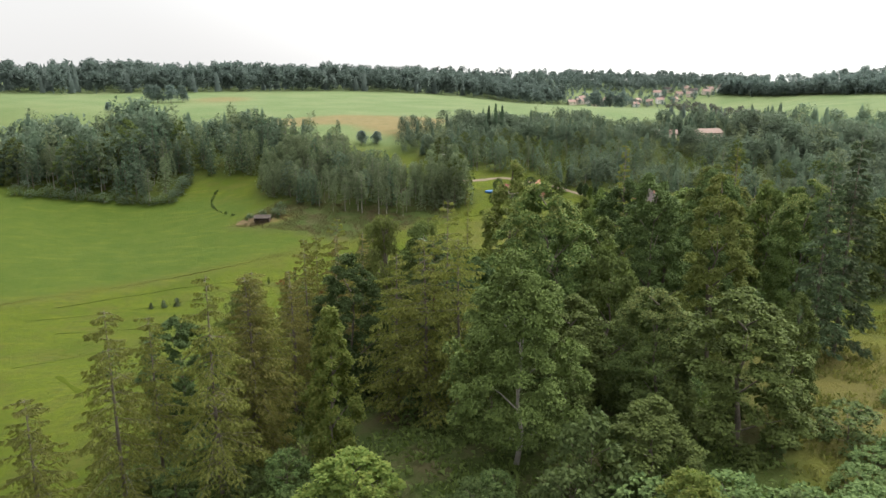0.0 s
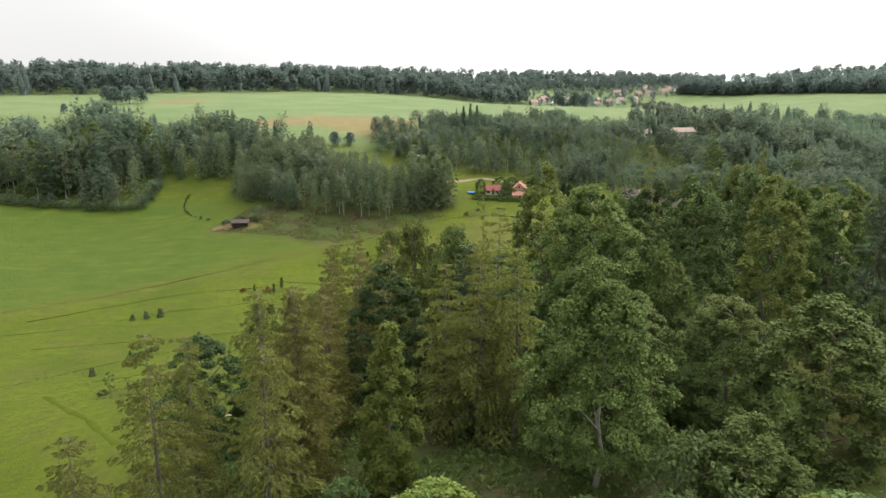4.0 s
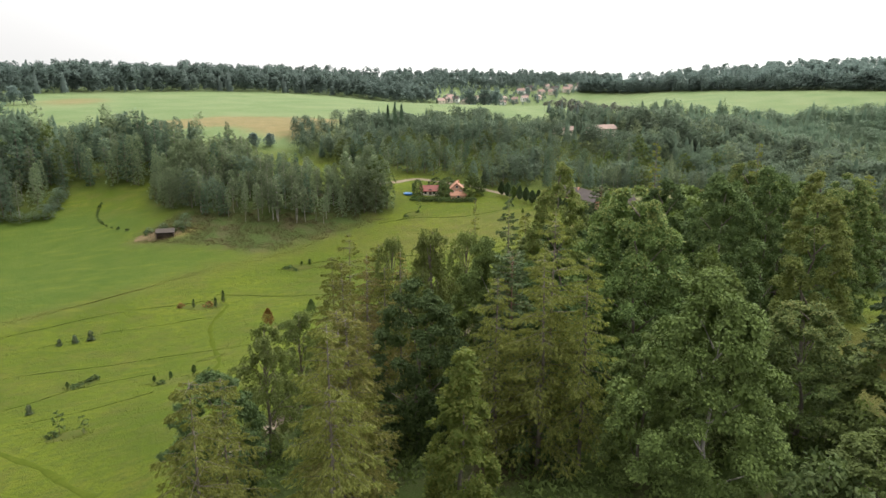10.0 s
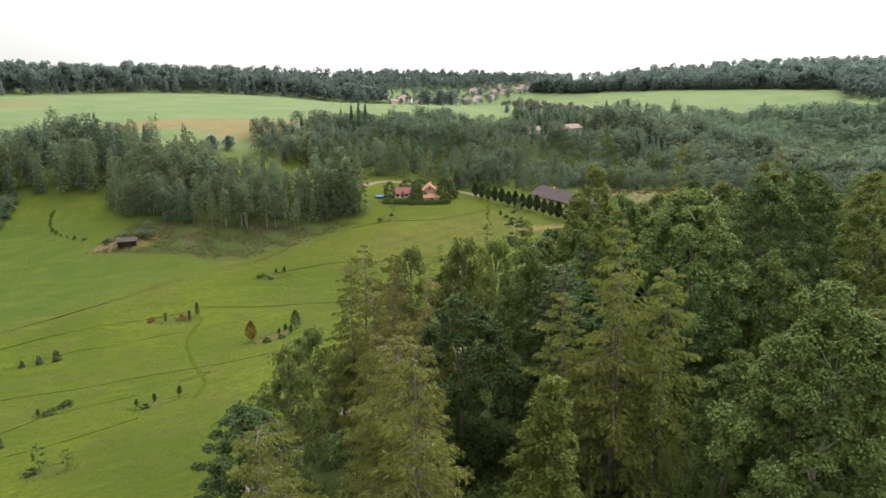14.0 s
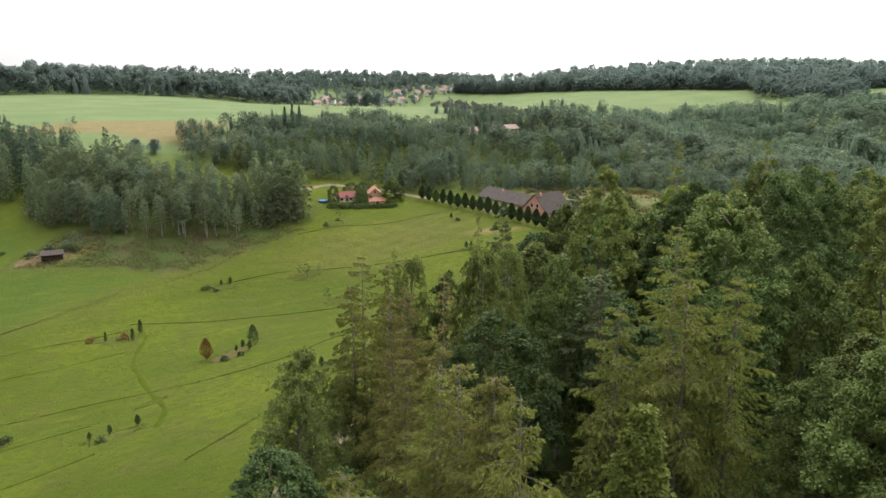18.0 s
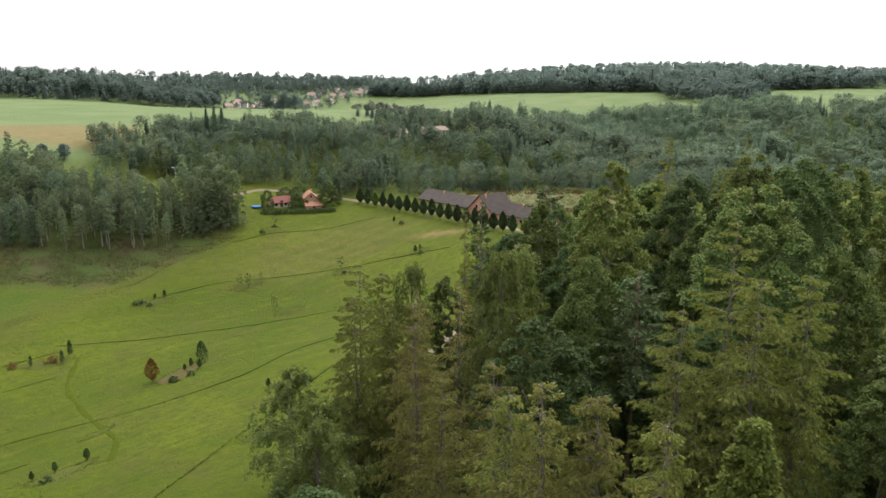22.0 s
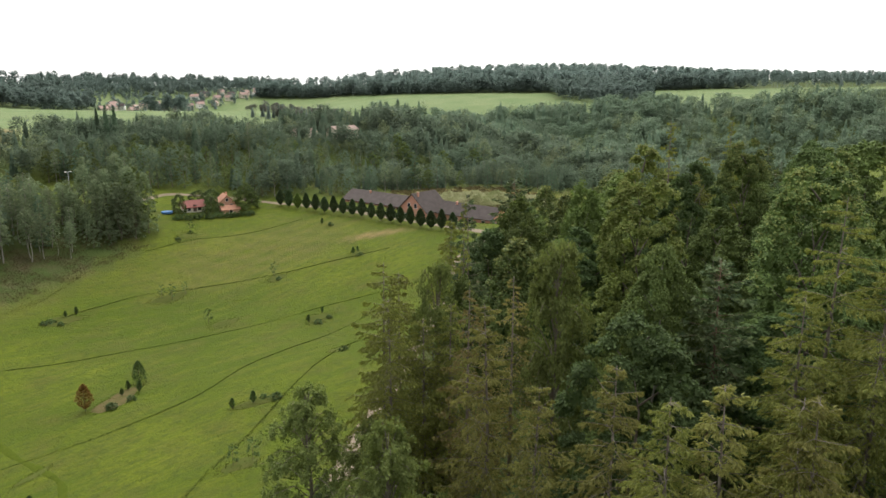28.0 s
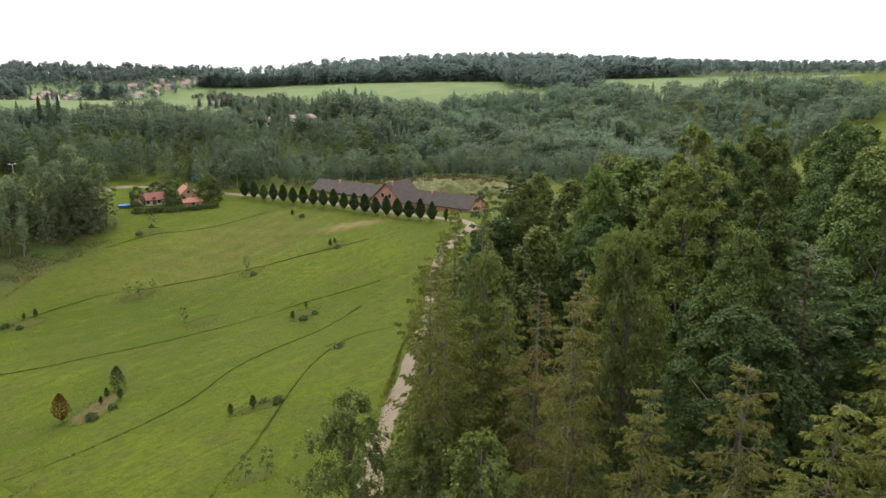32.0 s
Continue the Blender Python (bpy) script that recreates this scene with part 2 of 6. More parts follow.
# ---- trees: each template is a list of meshes (trunk, crown) with its native height and radius ----
def broadleaf(name, seed, H, R, bare, clumps, each, size, leaf, bark, form=0.75, top_leaf=None, flat=0.72, trunk_r=0.26, droop=0.25, limb_count=9, bough=1.0, mess=0.28, slim=False, tuft=0.42, heart=24, leaders=0):
    """A spreading tree: trunk, limbs to the boughs, and boughs of many leaves with gaps between them."""
    rng = np.random.default_rng(seed)
    u = (np.arange(clumps) + rng.random(clumps)) / clumps
    u = u ** 0.9
    env = np.sin(np.pi * np.clip(u * 0.93 + 0.07, 0, 1) ** form) ** 0.62 * R
    env *= 1 + 0.16 * np.sin(5 * u + seed)
    az = np.arange(clumps) * 2.39996 + rng.normal(0, 0.35, clumps)
    lop = 1 + 0.16 * np.cos(az * 2 + seed) + 0.12 * np.cos(az * 3 + 2 * seed)
    rr = env * lop * (0.30 + 0.70 * rng.random(clumps) ** 0.40)
    z = H * (bare + (0.985 - bare) * u) - 0.02 * H
    c = np.stack([rr * np.cos(az), rr * np.sin(az), z], 1)
    if leaders:                                                          # side leaders lower than the first
        way = rng.random() * 6.28 + 6.28 * np.arange(leaders) / leaders + rng.normal(0, 0.3, leaders)
        rise = np.append(1.0, 0.86 + 0.10 * rng.random(leaders - 1))
        m = np.argmax(np.cos(az[:, None] - way[None]) + rng.normal(0, 0.25, (clumps, leaders)), axis=1)
        lean = 0.17 * R * np.clip((u - 0.25) / 0.75, 0, 1) * np.where(m == 0, 0.05, 1.0)
        c[:, :2] *= (1 - 0.14 * np.clip((u - 0.3) / 0.7, 0, 1))[:, None]
        c[:, 0] += lean * np.cos(way[m])
        c[:, 1] += lean * np.sin(way[m])
        c[:, 2] *= 1 - (1 - rise[m]) * u ** 2
    rc = bough * R * (0.17 + 0.15 * rng.random(clumps)) * (1.15 - 0.45 * u)
    tubes = Tubes()
    wob = rng.normal(0, 0.012 * H, (6, 2))
    spine = [(wob[i][0] * (i > 0), wob[i][1] * (i > 0), H * 0.72 * i / 5) for i in range(6)]
    tubes.add([(0, 0, -0.6)] + spine, [trunk_r * 1.35, trunk_r * 1.15] + [trunk_r * (1 - i / 5.6) for i in range(1, 6)], 8)
    limbs = []
    for i in range(0, clumps, max(1, clumps // limb_count)):
        z0 = max(bare * H * 0.7, c[i, 2] - 0.55 * rr[i] - 0.06 * H)
        mid = Vector((c[i, 0] * 0.5, c[i, 1] * 0.5, z0 * 0.45 + c[i, 2] * 0.55))
        limb = Tubes()
        limb.add([(0, 0, z0), mid, tuple(c[i])], [trunk_r * 0.38, trunk_r * 0.22, 0.03], 5)
        limbs.append(mesh_of(name + "_limb", limb.v, limb.f, bark, smooth=True))
    trunk = mesh_of(name + "_trunk", tubes.v, tubes.f, bark, smooth=True)
    P, A, N, L = [], [], [], []
    top_flag = []
    for i in range(clumps):
        k = int(each * (0.7 + 0.6 * rng.random()))
        outw = np.array([math.cos(az[i]), math.sin(az[i]), 0.75 + 0.6 * u[i]])
        tufts = 5 + int(rng.integers(0, 4))                              # each bough carries several tufts of leaves
        td = unit(sphere_ways(rng, tufts) + outw * 0.9)
        j = rng.integers(0, tufts, k)
        d = unit(td[j] + rng.normal(0, tuft, (k, 3)))
        rad = rc[i] * (0.80 + 0.34 * rng.random(tufts))[j, None] * (0.62 + 0.46 * rng.random(k)[:, None] ** 0.6)
        p = c[i] + d * rad * np.array([1, 1, flat])
        p[:, 2] -= droop * np.hypot(d[:, 0], d[:, 1]) ** 2 * rc[i] * 0.7
        P.append(p)
        N.append(unit(d * 0.75 + np.array([0, 0, 0.5]) + rng.normal(0, mess, (k, 3))))
        A.append(d * np.array([1, 1, 0.2]) + rng.normal(0, 0.5, (k, 3)) + np.array([0, 0, -0.45]))
        L.append(size * (0.7 + 0.6 * rng.random(k)))
        top_flag.append((rng.random(k) < np.clip(1.3 * (u[i] - 0.5), 0, 0.6)) & (d[:, 2] > 0.15))
        if heart:                                                        # leaves packed close inside the bough
            d = sphere_ways(rng, heart)
            P.append(c[i] + d * rc[i] * (0.35 + 0.25 * rng.random((heart, 1))) * np.array([1, 1, flat]) - np.array([0, 0, droop * 0.3 * rc[i]]))
            N.append(d + rng.normal(0, 0.2, (heart, 3)))
            A.append(np.cross(d, rng.normal(0, 1, (heart, 3))))
            L.append(np.minimum(rc[i] * (0.45 + 0.25 * rng.random(heart)), 2.8 * size))
            top_flag.append(np.zeros(heart, bool))
    P, A, N, L = np.concatenate(P), np.concatenate(A), np.concatenate(N), np.concatenate(L)
    v, f = kites(P, A, N, L, L * 0.72, slim)
    mats = [leaf] + ([top_leaf] if top_leaf else [])
    crown = mesh_of(name + "_crown", v, f, mats, np.concatenate(top_flag).astype(int) if top_leaf else None)
    return dict(trunk=trunk, crown=crown, limbs=limbs, H=H, R=R)


def conifer(name, seed, H, R, bare, whorls, per, needle, bark, spray=0.55, hang=0.7, droop=0.30, twig=26, thin=0.0, power=0.8, width=0.30, trunk_r=0.22, up=0.12, lets=11):
    """Larch, spruce or the like: straight trunk, branches in loose whorls, sprays of needles along and under them."""
    rng = np.random.default_rng(seed)
    tubes, twigs = Tubes(), Tubes()
    bend = rng.normal(0, 0.006 * H, 2)
    tubes.add([(0, 0, -0.6), (0, 0, 0), (bend[0], bend[1], H * 0.5), (0, 0, H)], [trunk_r * 1.3, trunk_r, trunk_r * 0.6, 0.02], 7)
    P, A, N, L = [], [], [], []
    for w in range(whorls):
        u = (w + 0.5) / whorls
        z = H * (bare + (0.99 - bare) * u)
        a0 = rng.random() * 6.28
        for b in range(per):
            if rng.random() < thin:
                continue
            az = a0 + 6.283 * b / per + rng.normal(0, 0.3)
            ln = (R * (1 - u) ** power * (0.98 - 0.25 * (1 - u) ** 6) + 0.25) * (0.45 + 0.72 * rng.random())
            out = np.array([math.cos(az), math.sin(az), 0])
            sidev = np.array([-out[1], out[0], 0])
            lift = up * (u * 2 - 0.4)
            dz = droop * (0.7 + 0.6 * rng.random())
            s = np.array([0, 0.35, 0.7, 1.0])
            z_jit = min(z + rng.normal(0, 0.026 * H), 0.985 * H)
            pts = [tuple(out * ln * q + np.array([0, 0, z_jit + ln * (lift * q - dz * q ** 1.4 + 0.14 * dz * q ** 4)])) for q in s]
            twigs.add(pts, [0.034, 0.024, 0.014, 0.006], 3)
            k = max(5, int(twig * (0.35 + ln / R)))
            side = max(2, int(round(lets * (0.25 + 0.75 * ln / R))))       # branchlets to both sides, and their hanging tails
            qs = np.append(0.14 + 0.76 * (np.arange(side) + rng.random(side)) / side, [0.80, 0.93])
            way = np.append(np.where(np.arange(side) % 2, 1.0, -1.0) * (0.5 + 0.6 * rng.random(side)), [0.0, 0.0])
            reach = (0.10 + 0.26 * (1.0 - qs)) * ln + 0.05
            j = rng.integers(0, side + 2, k)
            g = rng.random(k) ** 0.8
            q, lat = qs[j], way[j] * reach[j] * g
            base = out * (ln * q + 0.55 * reach[j] * g)[:, None] + sidev * lat[:, None] + rng.normal(0, 0.03, (k, 3))
            base[:, 2] += z_jit + ln * (lift * q - dz * q ** 1.4 + 0.14 * dz * q ** 4) - reach[j] * g * (0.1 + 0.5 * hang)
            tail = hang * 0.5 * spray * rng.random(k) ** 2 * np.minimum(1.0, ln / 2.0)
            base[:, 2] -= tail
            P.append(base)
            A.append(out * (1 - hang) + sidev * (np.sign(lat) * 0.6)[:, None] * (1 - hang * 0.5) + np.array([0, 0, -hang]) + rng.normal(0, 0.22, (k, 3)))
            N.append(rng.normal(0, 1, (k, 3)) * np.array([1, 1, 0.5]) + np.array([0, 0, 0.8 * (1 - hang)]))
            L.append(spray * (0.55 + 0.8 * rng.random(k)) * (0.65 + 0.35 * ln / R))
    P, A, N, L = np.concatenate(P), np.concatenate(A), np.concatenate(N), np.concatenate(L)
    v, f = kites(P, A, N, L, L * width * 1.25, True)
    return dict(trunk=mesh_of(name + "_trunk", tubes.v, tubes.f, bark, smooth=True), branches=mesh_of(name + "_branches", twigs.v, twigs.f, bark), crown=mesh_of(name + "_crown", v, f, needle), H=H, R=R)


def birch(name, seed, H, R, boughs, leaf, bark, size=0.24):
    """Birch: thin rising limbs that arch over, with leaves on strands hanging from their outer half."""
    rng = np.random.default_rng(seed)
    tubes, twigs = Tubes(), Tubes()
    tubes.add([(0, 0, -0.6), (0.1, 0, H * 0.3), (-0.15, 0.1, H * 0.65), (0, 0, H * 0.97)], [0.2, 0.16, 0.10, 0.02], 7)
    P, A, N, L = [], [], [], []
    for i in range(boughs):
        u = (i + rng.random()) / boughs
        az = i * 2.39996 + rng.normal(0, 0.35)
        env = R * (0.22 + 1.05 * (1 - u) ** 0.75) * (1 - 0.45 * max(0, 0.22 - u) / 0.22) * (0.62 + 0.62 * rng.random())
        z0 = H * (0.10 + 0.74 * u)
        rise = H * (0.10 + 0.12 * rng.random())
        out = np.array([math.cos(az), math.sin(az), 0])
        line = [np.array([0, 0, z0]), out * env * 0.35 + np.array([0, 0, z0 + rise * 0.75]), out * env * 0.72 + np.array([0, 0, z0 + rise]), out * env + np.array([0, 0, z0 + rise * 0.72])]
        twigs.add([tuple(p) for p in line], [0.06, 0.045, 0.03, 0.008], 4)
        for k in range(int(9 + 9 * rng.random())):
            q = 0.35 + 0.65 * rng.random()
            a, w = (1, (q - 0.35) / 0.37) if q < 0.72 else (2, (q - 0.72) / 0.28)
            tip = line[a] * (1 - w) + line[a + 1] * w + rng.normal(0, 0.34, 3) * np.array([1, 1, 0.5])
            hang = (0.5 + 1.7 * rng.random()) * (0.75 + 0.5 * (1 - u))
            n = int(20 + 20 * rng.random())
            d = rng.random(n)
            P.append(tip + np.stack([rng.normal(0, 0.13, n) + d * 0.25 * out[0], rng.normal(0, 0.13, n) + d * 0.25 * out[1], 0.2 - d * hang], 1))
            A.append(rng.normal(0, 0.4, (n, 3)) + np.array([0.3 * out[0], 0.3 * out[1], -0.8]))
            N.append(rng.normal(0, 0.6, (n, 3)) + np.array([out[0] * 0.5, out[1] * 0.5, 0.75]))
            L.append(size * (0.7 + 0.7 * rng.random(n)))
    P, A, N, L = np.concatenate(P), np.concatenate(A), np.concatenate(N), np.concatenate(L)
    v, f = kites(P, A, N, L, L * 0.6)
    return dict(trunk=mesh_of(name + "_trunk", tubes.v, tubes.f, bark, smooth=True), branches=mesh_of(name + "_branches", twigs.v, twigs.f, bark), crown=mesh_of(name + "_crown", v, f, leaf), H=H, R=R)


def plant(kind, t, x, y, top=None, h=None, r=None, turn=None, label="", group="", category="tree", sink=0.0):
    """Stands a tree of template t on the ground, scaled to its top height and crown radius."""
    z = float(height(x, y)) - sink
    h = h if h else top - z
    r = r if r else t["R"] * h / t["H"]
    root = new(kind)
    root.empty_display_size = 0.5
    turn = turn if turn is not None else (x * 37.1 + y * 91.7) % 360
    root.matrix_world = pose(x, y, z, 0, 0, turn) @ Matrix.Diagonal((r / t["R"], r / t["R"], h / t["H"], 1))
    under(new("trunk", t["trunk"]), root)
    under(new("crown", t["crown"]), root)
    for limb in t.get("limbs", ()):
        under(new("limb", limb), root)
    if "branches" in t:
        tagged(under(new("branchwork", t["branches"]), root), kind="stuff")
    return tagged(root, label, category, group)


# ---- the lie of the land: broad hollows and rises summed ----
BASE = 0.8
HILLS = [
    (-103, 248, 46, -17.7), (777, 833, 205, 22.4), (-529, 986, 366, 21.2), (143, 24, 57, 3.3),
    (309, 264, 71, -34.3), (1491, 298, 627, 31.7), (-20, 331, 28, -11.7), (4, 216, 37, -15.6),
    (-171, 146, 53, -23.3), (173, 280, 27, -13.0), (383, 99, 66, 3.7), (47, 280, 33, -8.7),
    (-54, 155, 49, -20.5), (-262, 313, 86, -22.4), (27, 154, 21, -6.8), (-83, 45, 39, -17.0),
    (241, 907, 129, -35.6), (137, 182, 67, -15.2), (299, 447, 96, -19.6), (-219, 27, 70, -18.3),
    (219, 1141, 188, 20.0), (0, 110, 18, -4.8), (107, 277, 20, -9.3), (85, 207, 12, -2.4),
]


def height(x, y):
    x, y = np.asarray(x, float), np.asarray(y, float)
    z = BASE + sum(h * np.exp(-((x - a) ** 2 + (y - b) ** 2) / (2 * s * s)) for a, b, s, h in HILLS)
    return z + 0.10 * np.sin(x * 0.31 + 0.9 * np.sin(y * 0.17)) * np.sin(y * 0.27 + 1.3)


def inside(x, y, poly):
    """Which points lie in a polygon."""
    hit = np.zeros(np.shape(x), bool)
    for (x0, y0), (x1, y1) in zip(poly, poly[1:] + poly[:1]):
        cross = ((y0 > y) != (y1 > y)) & (x < (x1 - x0) * (y - y0) / ((y1 - y0) or 1e-9) + x0)
        hit ^= cross
    return hit


HILLWOOD = [(-36, 20), (-33, 66), (-25, 98), (-9, 113), (14, 133), (44, 162), (60, 166), (120, 150), (140, 60), (62, 104), (38, 84), (30, 66), (26, 40), (40, -40), (-30, -40)]
WOOD_LEFT = [(-330, 300), (-180, 290), (-138, 277), (-109, 275), (-109, 296), (-97, 298), (-84, 295), (-74, 291), (-68, 302), (-60, 345), (-110, 352), (-200, 360), (-330, 350)]
WOOD_SHED = [(-72, 282), (-69.5, 270), (-66, 264), (-61, 262), (-52, 251), (-44, 245), (-34, 242), (-23, 241), (-11, 240.5), (0, 243), (9, 251), (12, 262), (-12, 268), (-30, 290), (-60, 312), (-70, 300)]
WOOD_SLOPE = [(4, 292), (40, 284), (110, 280), (160, 262), (205, 250), (240, 262), (235, 330), (204, 372), (120, 392), (20, 400), (-22, 386), (-20, 346), (-4, 336)]
WOOD_FARM = [(40, 272), (60, 262), (66, 252), (84, 246), (104, 244), (125, 228), (150, 205), (200, 205), (215, 250), (160, 264), (110, 282), (40, 286)]
WOOD_VALLEY = [(250, 250), (330, 215), (430, 190), (500, 220), (480, 310), (455, 385), (430, 430), (392, 478), (350, 508), (300, 528), (252, 520), (215, 450), (204, 374), (245, 340)]
WOOD_NORTH = [(-420, 640), (-330, 640), (-250, 690), (-120, 800), (0, 850), (110, 880), (165, 965), (120, 1060), (-60, 1080), (-300, 900), (-460, 760)]
EAST_EDGE = [(372, 1010), (408, 950), (448, 880), (466, 700), (512, 605), (580, 530), (690, 470), (700, 498), (600, 556), (536, 625), (494, 715), (476, 888), (440, 960), (400, 1024)]
WOOD_EAST = [(372, 1010), (408, 950), (448, 880), (466, 700), (512, 605), (580, 530), (690, 470), (800, 400), (950, 330), (1100, 420), (900, 640), (700, 800), (520, 980), (400, 1010)]
STUBBLE = [(-92, 397), (-104, 438), (-63, 472), (-17, 459), (8, 430), (-10, 372), (-34, 376), (-55, 408)]
ROUGH = [(-70, 238), (-50, 229), (-32, 221), (-12, 232), (6, 243), (-6, 249), (-30, 247), (-60, 258)]


def soft(poly, x, y, width):
    """Polygon mask with a ragged, soft edge."""
    w = np.zeros(np.shape(x))
    for i in range(6):
        a = i * 2.4
        w += inside(x + width * math.cos(a) + 0.6 * width * np.sin(y * 0.9 + i), y + width * math.sin(a) + 0.6 * width * np.sin(x * 0.8 + 2 * i), poly)
    return w / 6


GREENER = [(-400, 150), (-120, 167), (-90, 185), (-72, 196.5), (-58, 205), (-45, 213.5), (-34, 219), (-50, 229), (-70, 238), (-66, 262), (-105, 280), (-330, 310)]
STRIP = (51.0, 204.0, 0.83, -0.56)                    # bare strip of earth: middle and bearing


DRY_BAND = [(-120, 165), (-89.9, 182.9), (-71.5, 194.1), (-44.9, 211.3), (-27.3, 219.8), (-14, 231)]


def build_ground():
    n = 300
    u = np.linspace(-1, 1, n + 1)
    gx, gy = np.meshgrid(5 + 62 * np.sinh(4.35 * u), 140 + 62 * np.sinh(4.35 * u))
    x, y = gx.ravel(), gy.ravel()
    z = height(x, y)
    i = np.arange(n * (n + 1)).reshape(n, n + 1)[:, :n].ravel()
    faces = np.stack([i, i + 1, i + n + 2, i + n + 1], 1)
    me = mesh_of("ground", np.stack([x, y, z], 1), faces, GROUND, smooth=True)
    litter = np.zeros(len(x))
    for poly, w, q in ((HILLWOOD, 2.0, 1.0), (WOOD_LEFT, 4, 0.5), (WOOD_SHED, 2.5, 0.9), (WOOD_SLOPE, 4, 0.5), (WOOD_FARM, 2.5, 0.6), (WOOD_VALLEY, 8, 0.3), (WOOD_NORTH, 8, 0.2), (WOOD_EAST, 8, 0.75)):
        litter = np.maximum(litter, q * soft(poly, x, y, w))
    dry = 0.75 * soft(STUBBLE, x, y, 4)
    dry = np.maximum(dry, 0.7 * np.exp(-(((x + 19) / 8) ** 2 + ((y - 235) / 5) ** 2) ** 2))      # dry weeds below the wood
    u, v = (x - STRIP[0]) * STRIP[2] + (y - STRIP[1]) * STRIP[3], -(x - STRIP[0]) * STRIP[3] + (y - STRIP[1]) * STRIP[2]
    dry = np.maximum(dry, 0.9 * np.exp(-((u / 9.0) ** 2 + (v / 2.2) ** 2) ** 2))      # bare strip by the hedge
    dry = np.maximum(dry, 0.8 * np.exp(-(((x + 61) / 9) ** 2 + ((y - 241) / 5) ** 2) ** 2))      # worn yard round the shed
    dry = np.maximum(dry, 0.45 * np.exp(-(((x - 104) / 34) ** 2 + ((y - 226) / 24) ** 2) ** 2))  # rubble ground behind the farm
    dry = np.maximum(dry, 0.40 * np.exp(-(((x - 44) / 20) ** 2 + ((y - 62) / 22) ** 2) ** 2))     # dry tussocks in the clearing
    litter = np.maximum(litter, 1.0 * soft(ROUGH, x, y, 3.0))
    dry = np.maximum(dry, 0.22 * soft(ROUGH, x, y, 3.0) * (0.6 + 0.4 * np.sin(0.7 * x + 0.4 * y)))
    dry = np.maximum(dry, 0.34 * np.exp(-(((x - 26) / 30) ** 2 + ((y - 222) / 18) ** 2) ** 2) * (0.5 + 0.5 * np.sin(0.5 * x + 0.8 * y) * np.sin(0.33 * y - 0.4 * x)))   # disturbed turf
    dry = np.maximum(dry, 0.6 * np.exp(-(((x + 184) / 22) ** 2 + ((y - 615) / 40) ** 2) ** 2))     # bare corner of the far field
    litter *= 1 - np.exp(-(((x + 60) / 9) ** 2 + ((y - 241) / 5) ** 2) ** 2)
    for (ax, ay), (bx, by) in zip(DRY_BAND, DRY_BAND[1:]):                                          # broad dry band across the meadow
        q = np.clip(((x - ax) * (bx - ax) + (y - ay) * (by - ay)) / ((bx - ax) ** 2 + (by - ay) ** 2), 0, 1)
        off = np.hypot(x - ax - q * (bx - ax), y - ay - q * (by - ay))
        dry = np.maximum(dry, 0.10 * np.exp(-(off / 4.2) ** 2))
    crop = np.clip((y - 345) / 20, 0, 1) * np.clip((y + 0.6 * x) / 400, 0, 1)
    ca = me.color_attributes.new("cover", "FLOAT_COLOR", "POINT")
    ca.data.foreach_set("color", np.stack([litter, dry, crop, 0.8 * soft(GREENER, x, y, 4.5)], 1).ravel().astype(np.float32))
    g = tagged(new("ground", me), "rolling grass meadow, crop fields and leaf-strewn woodland floor", "ground", kind="structure")
    return g


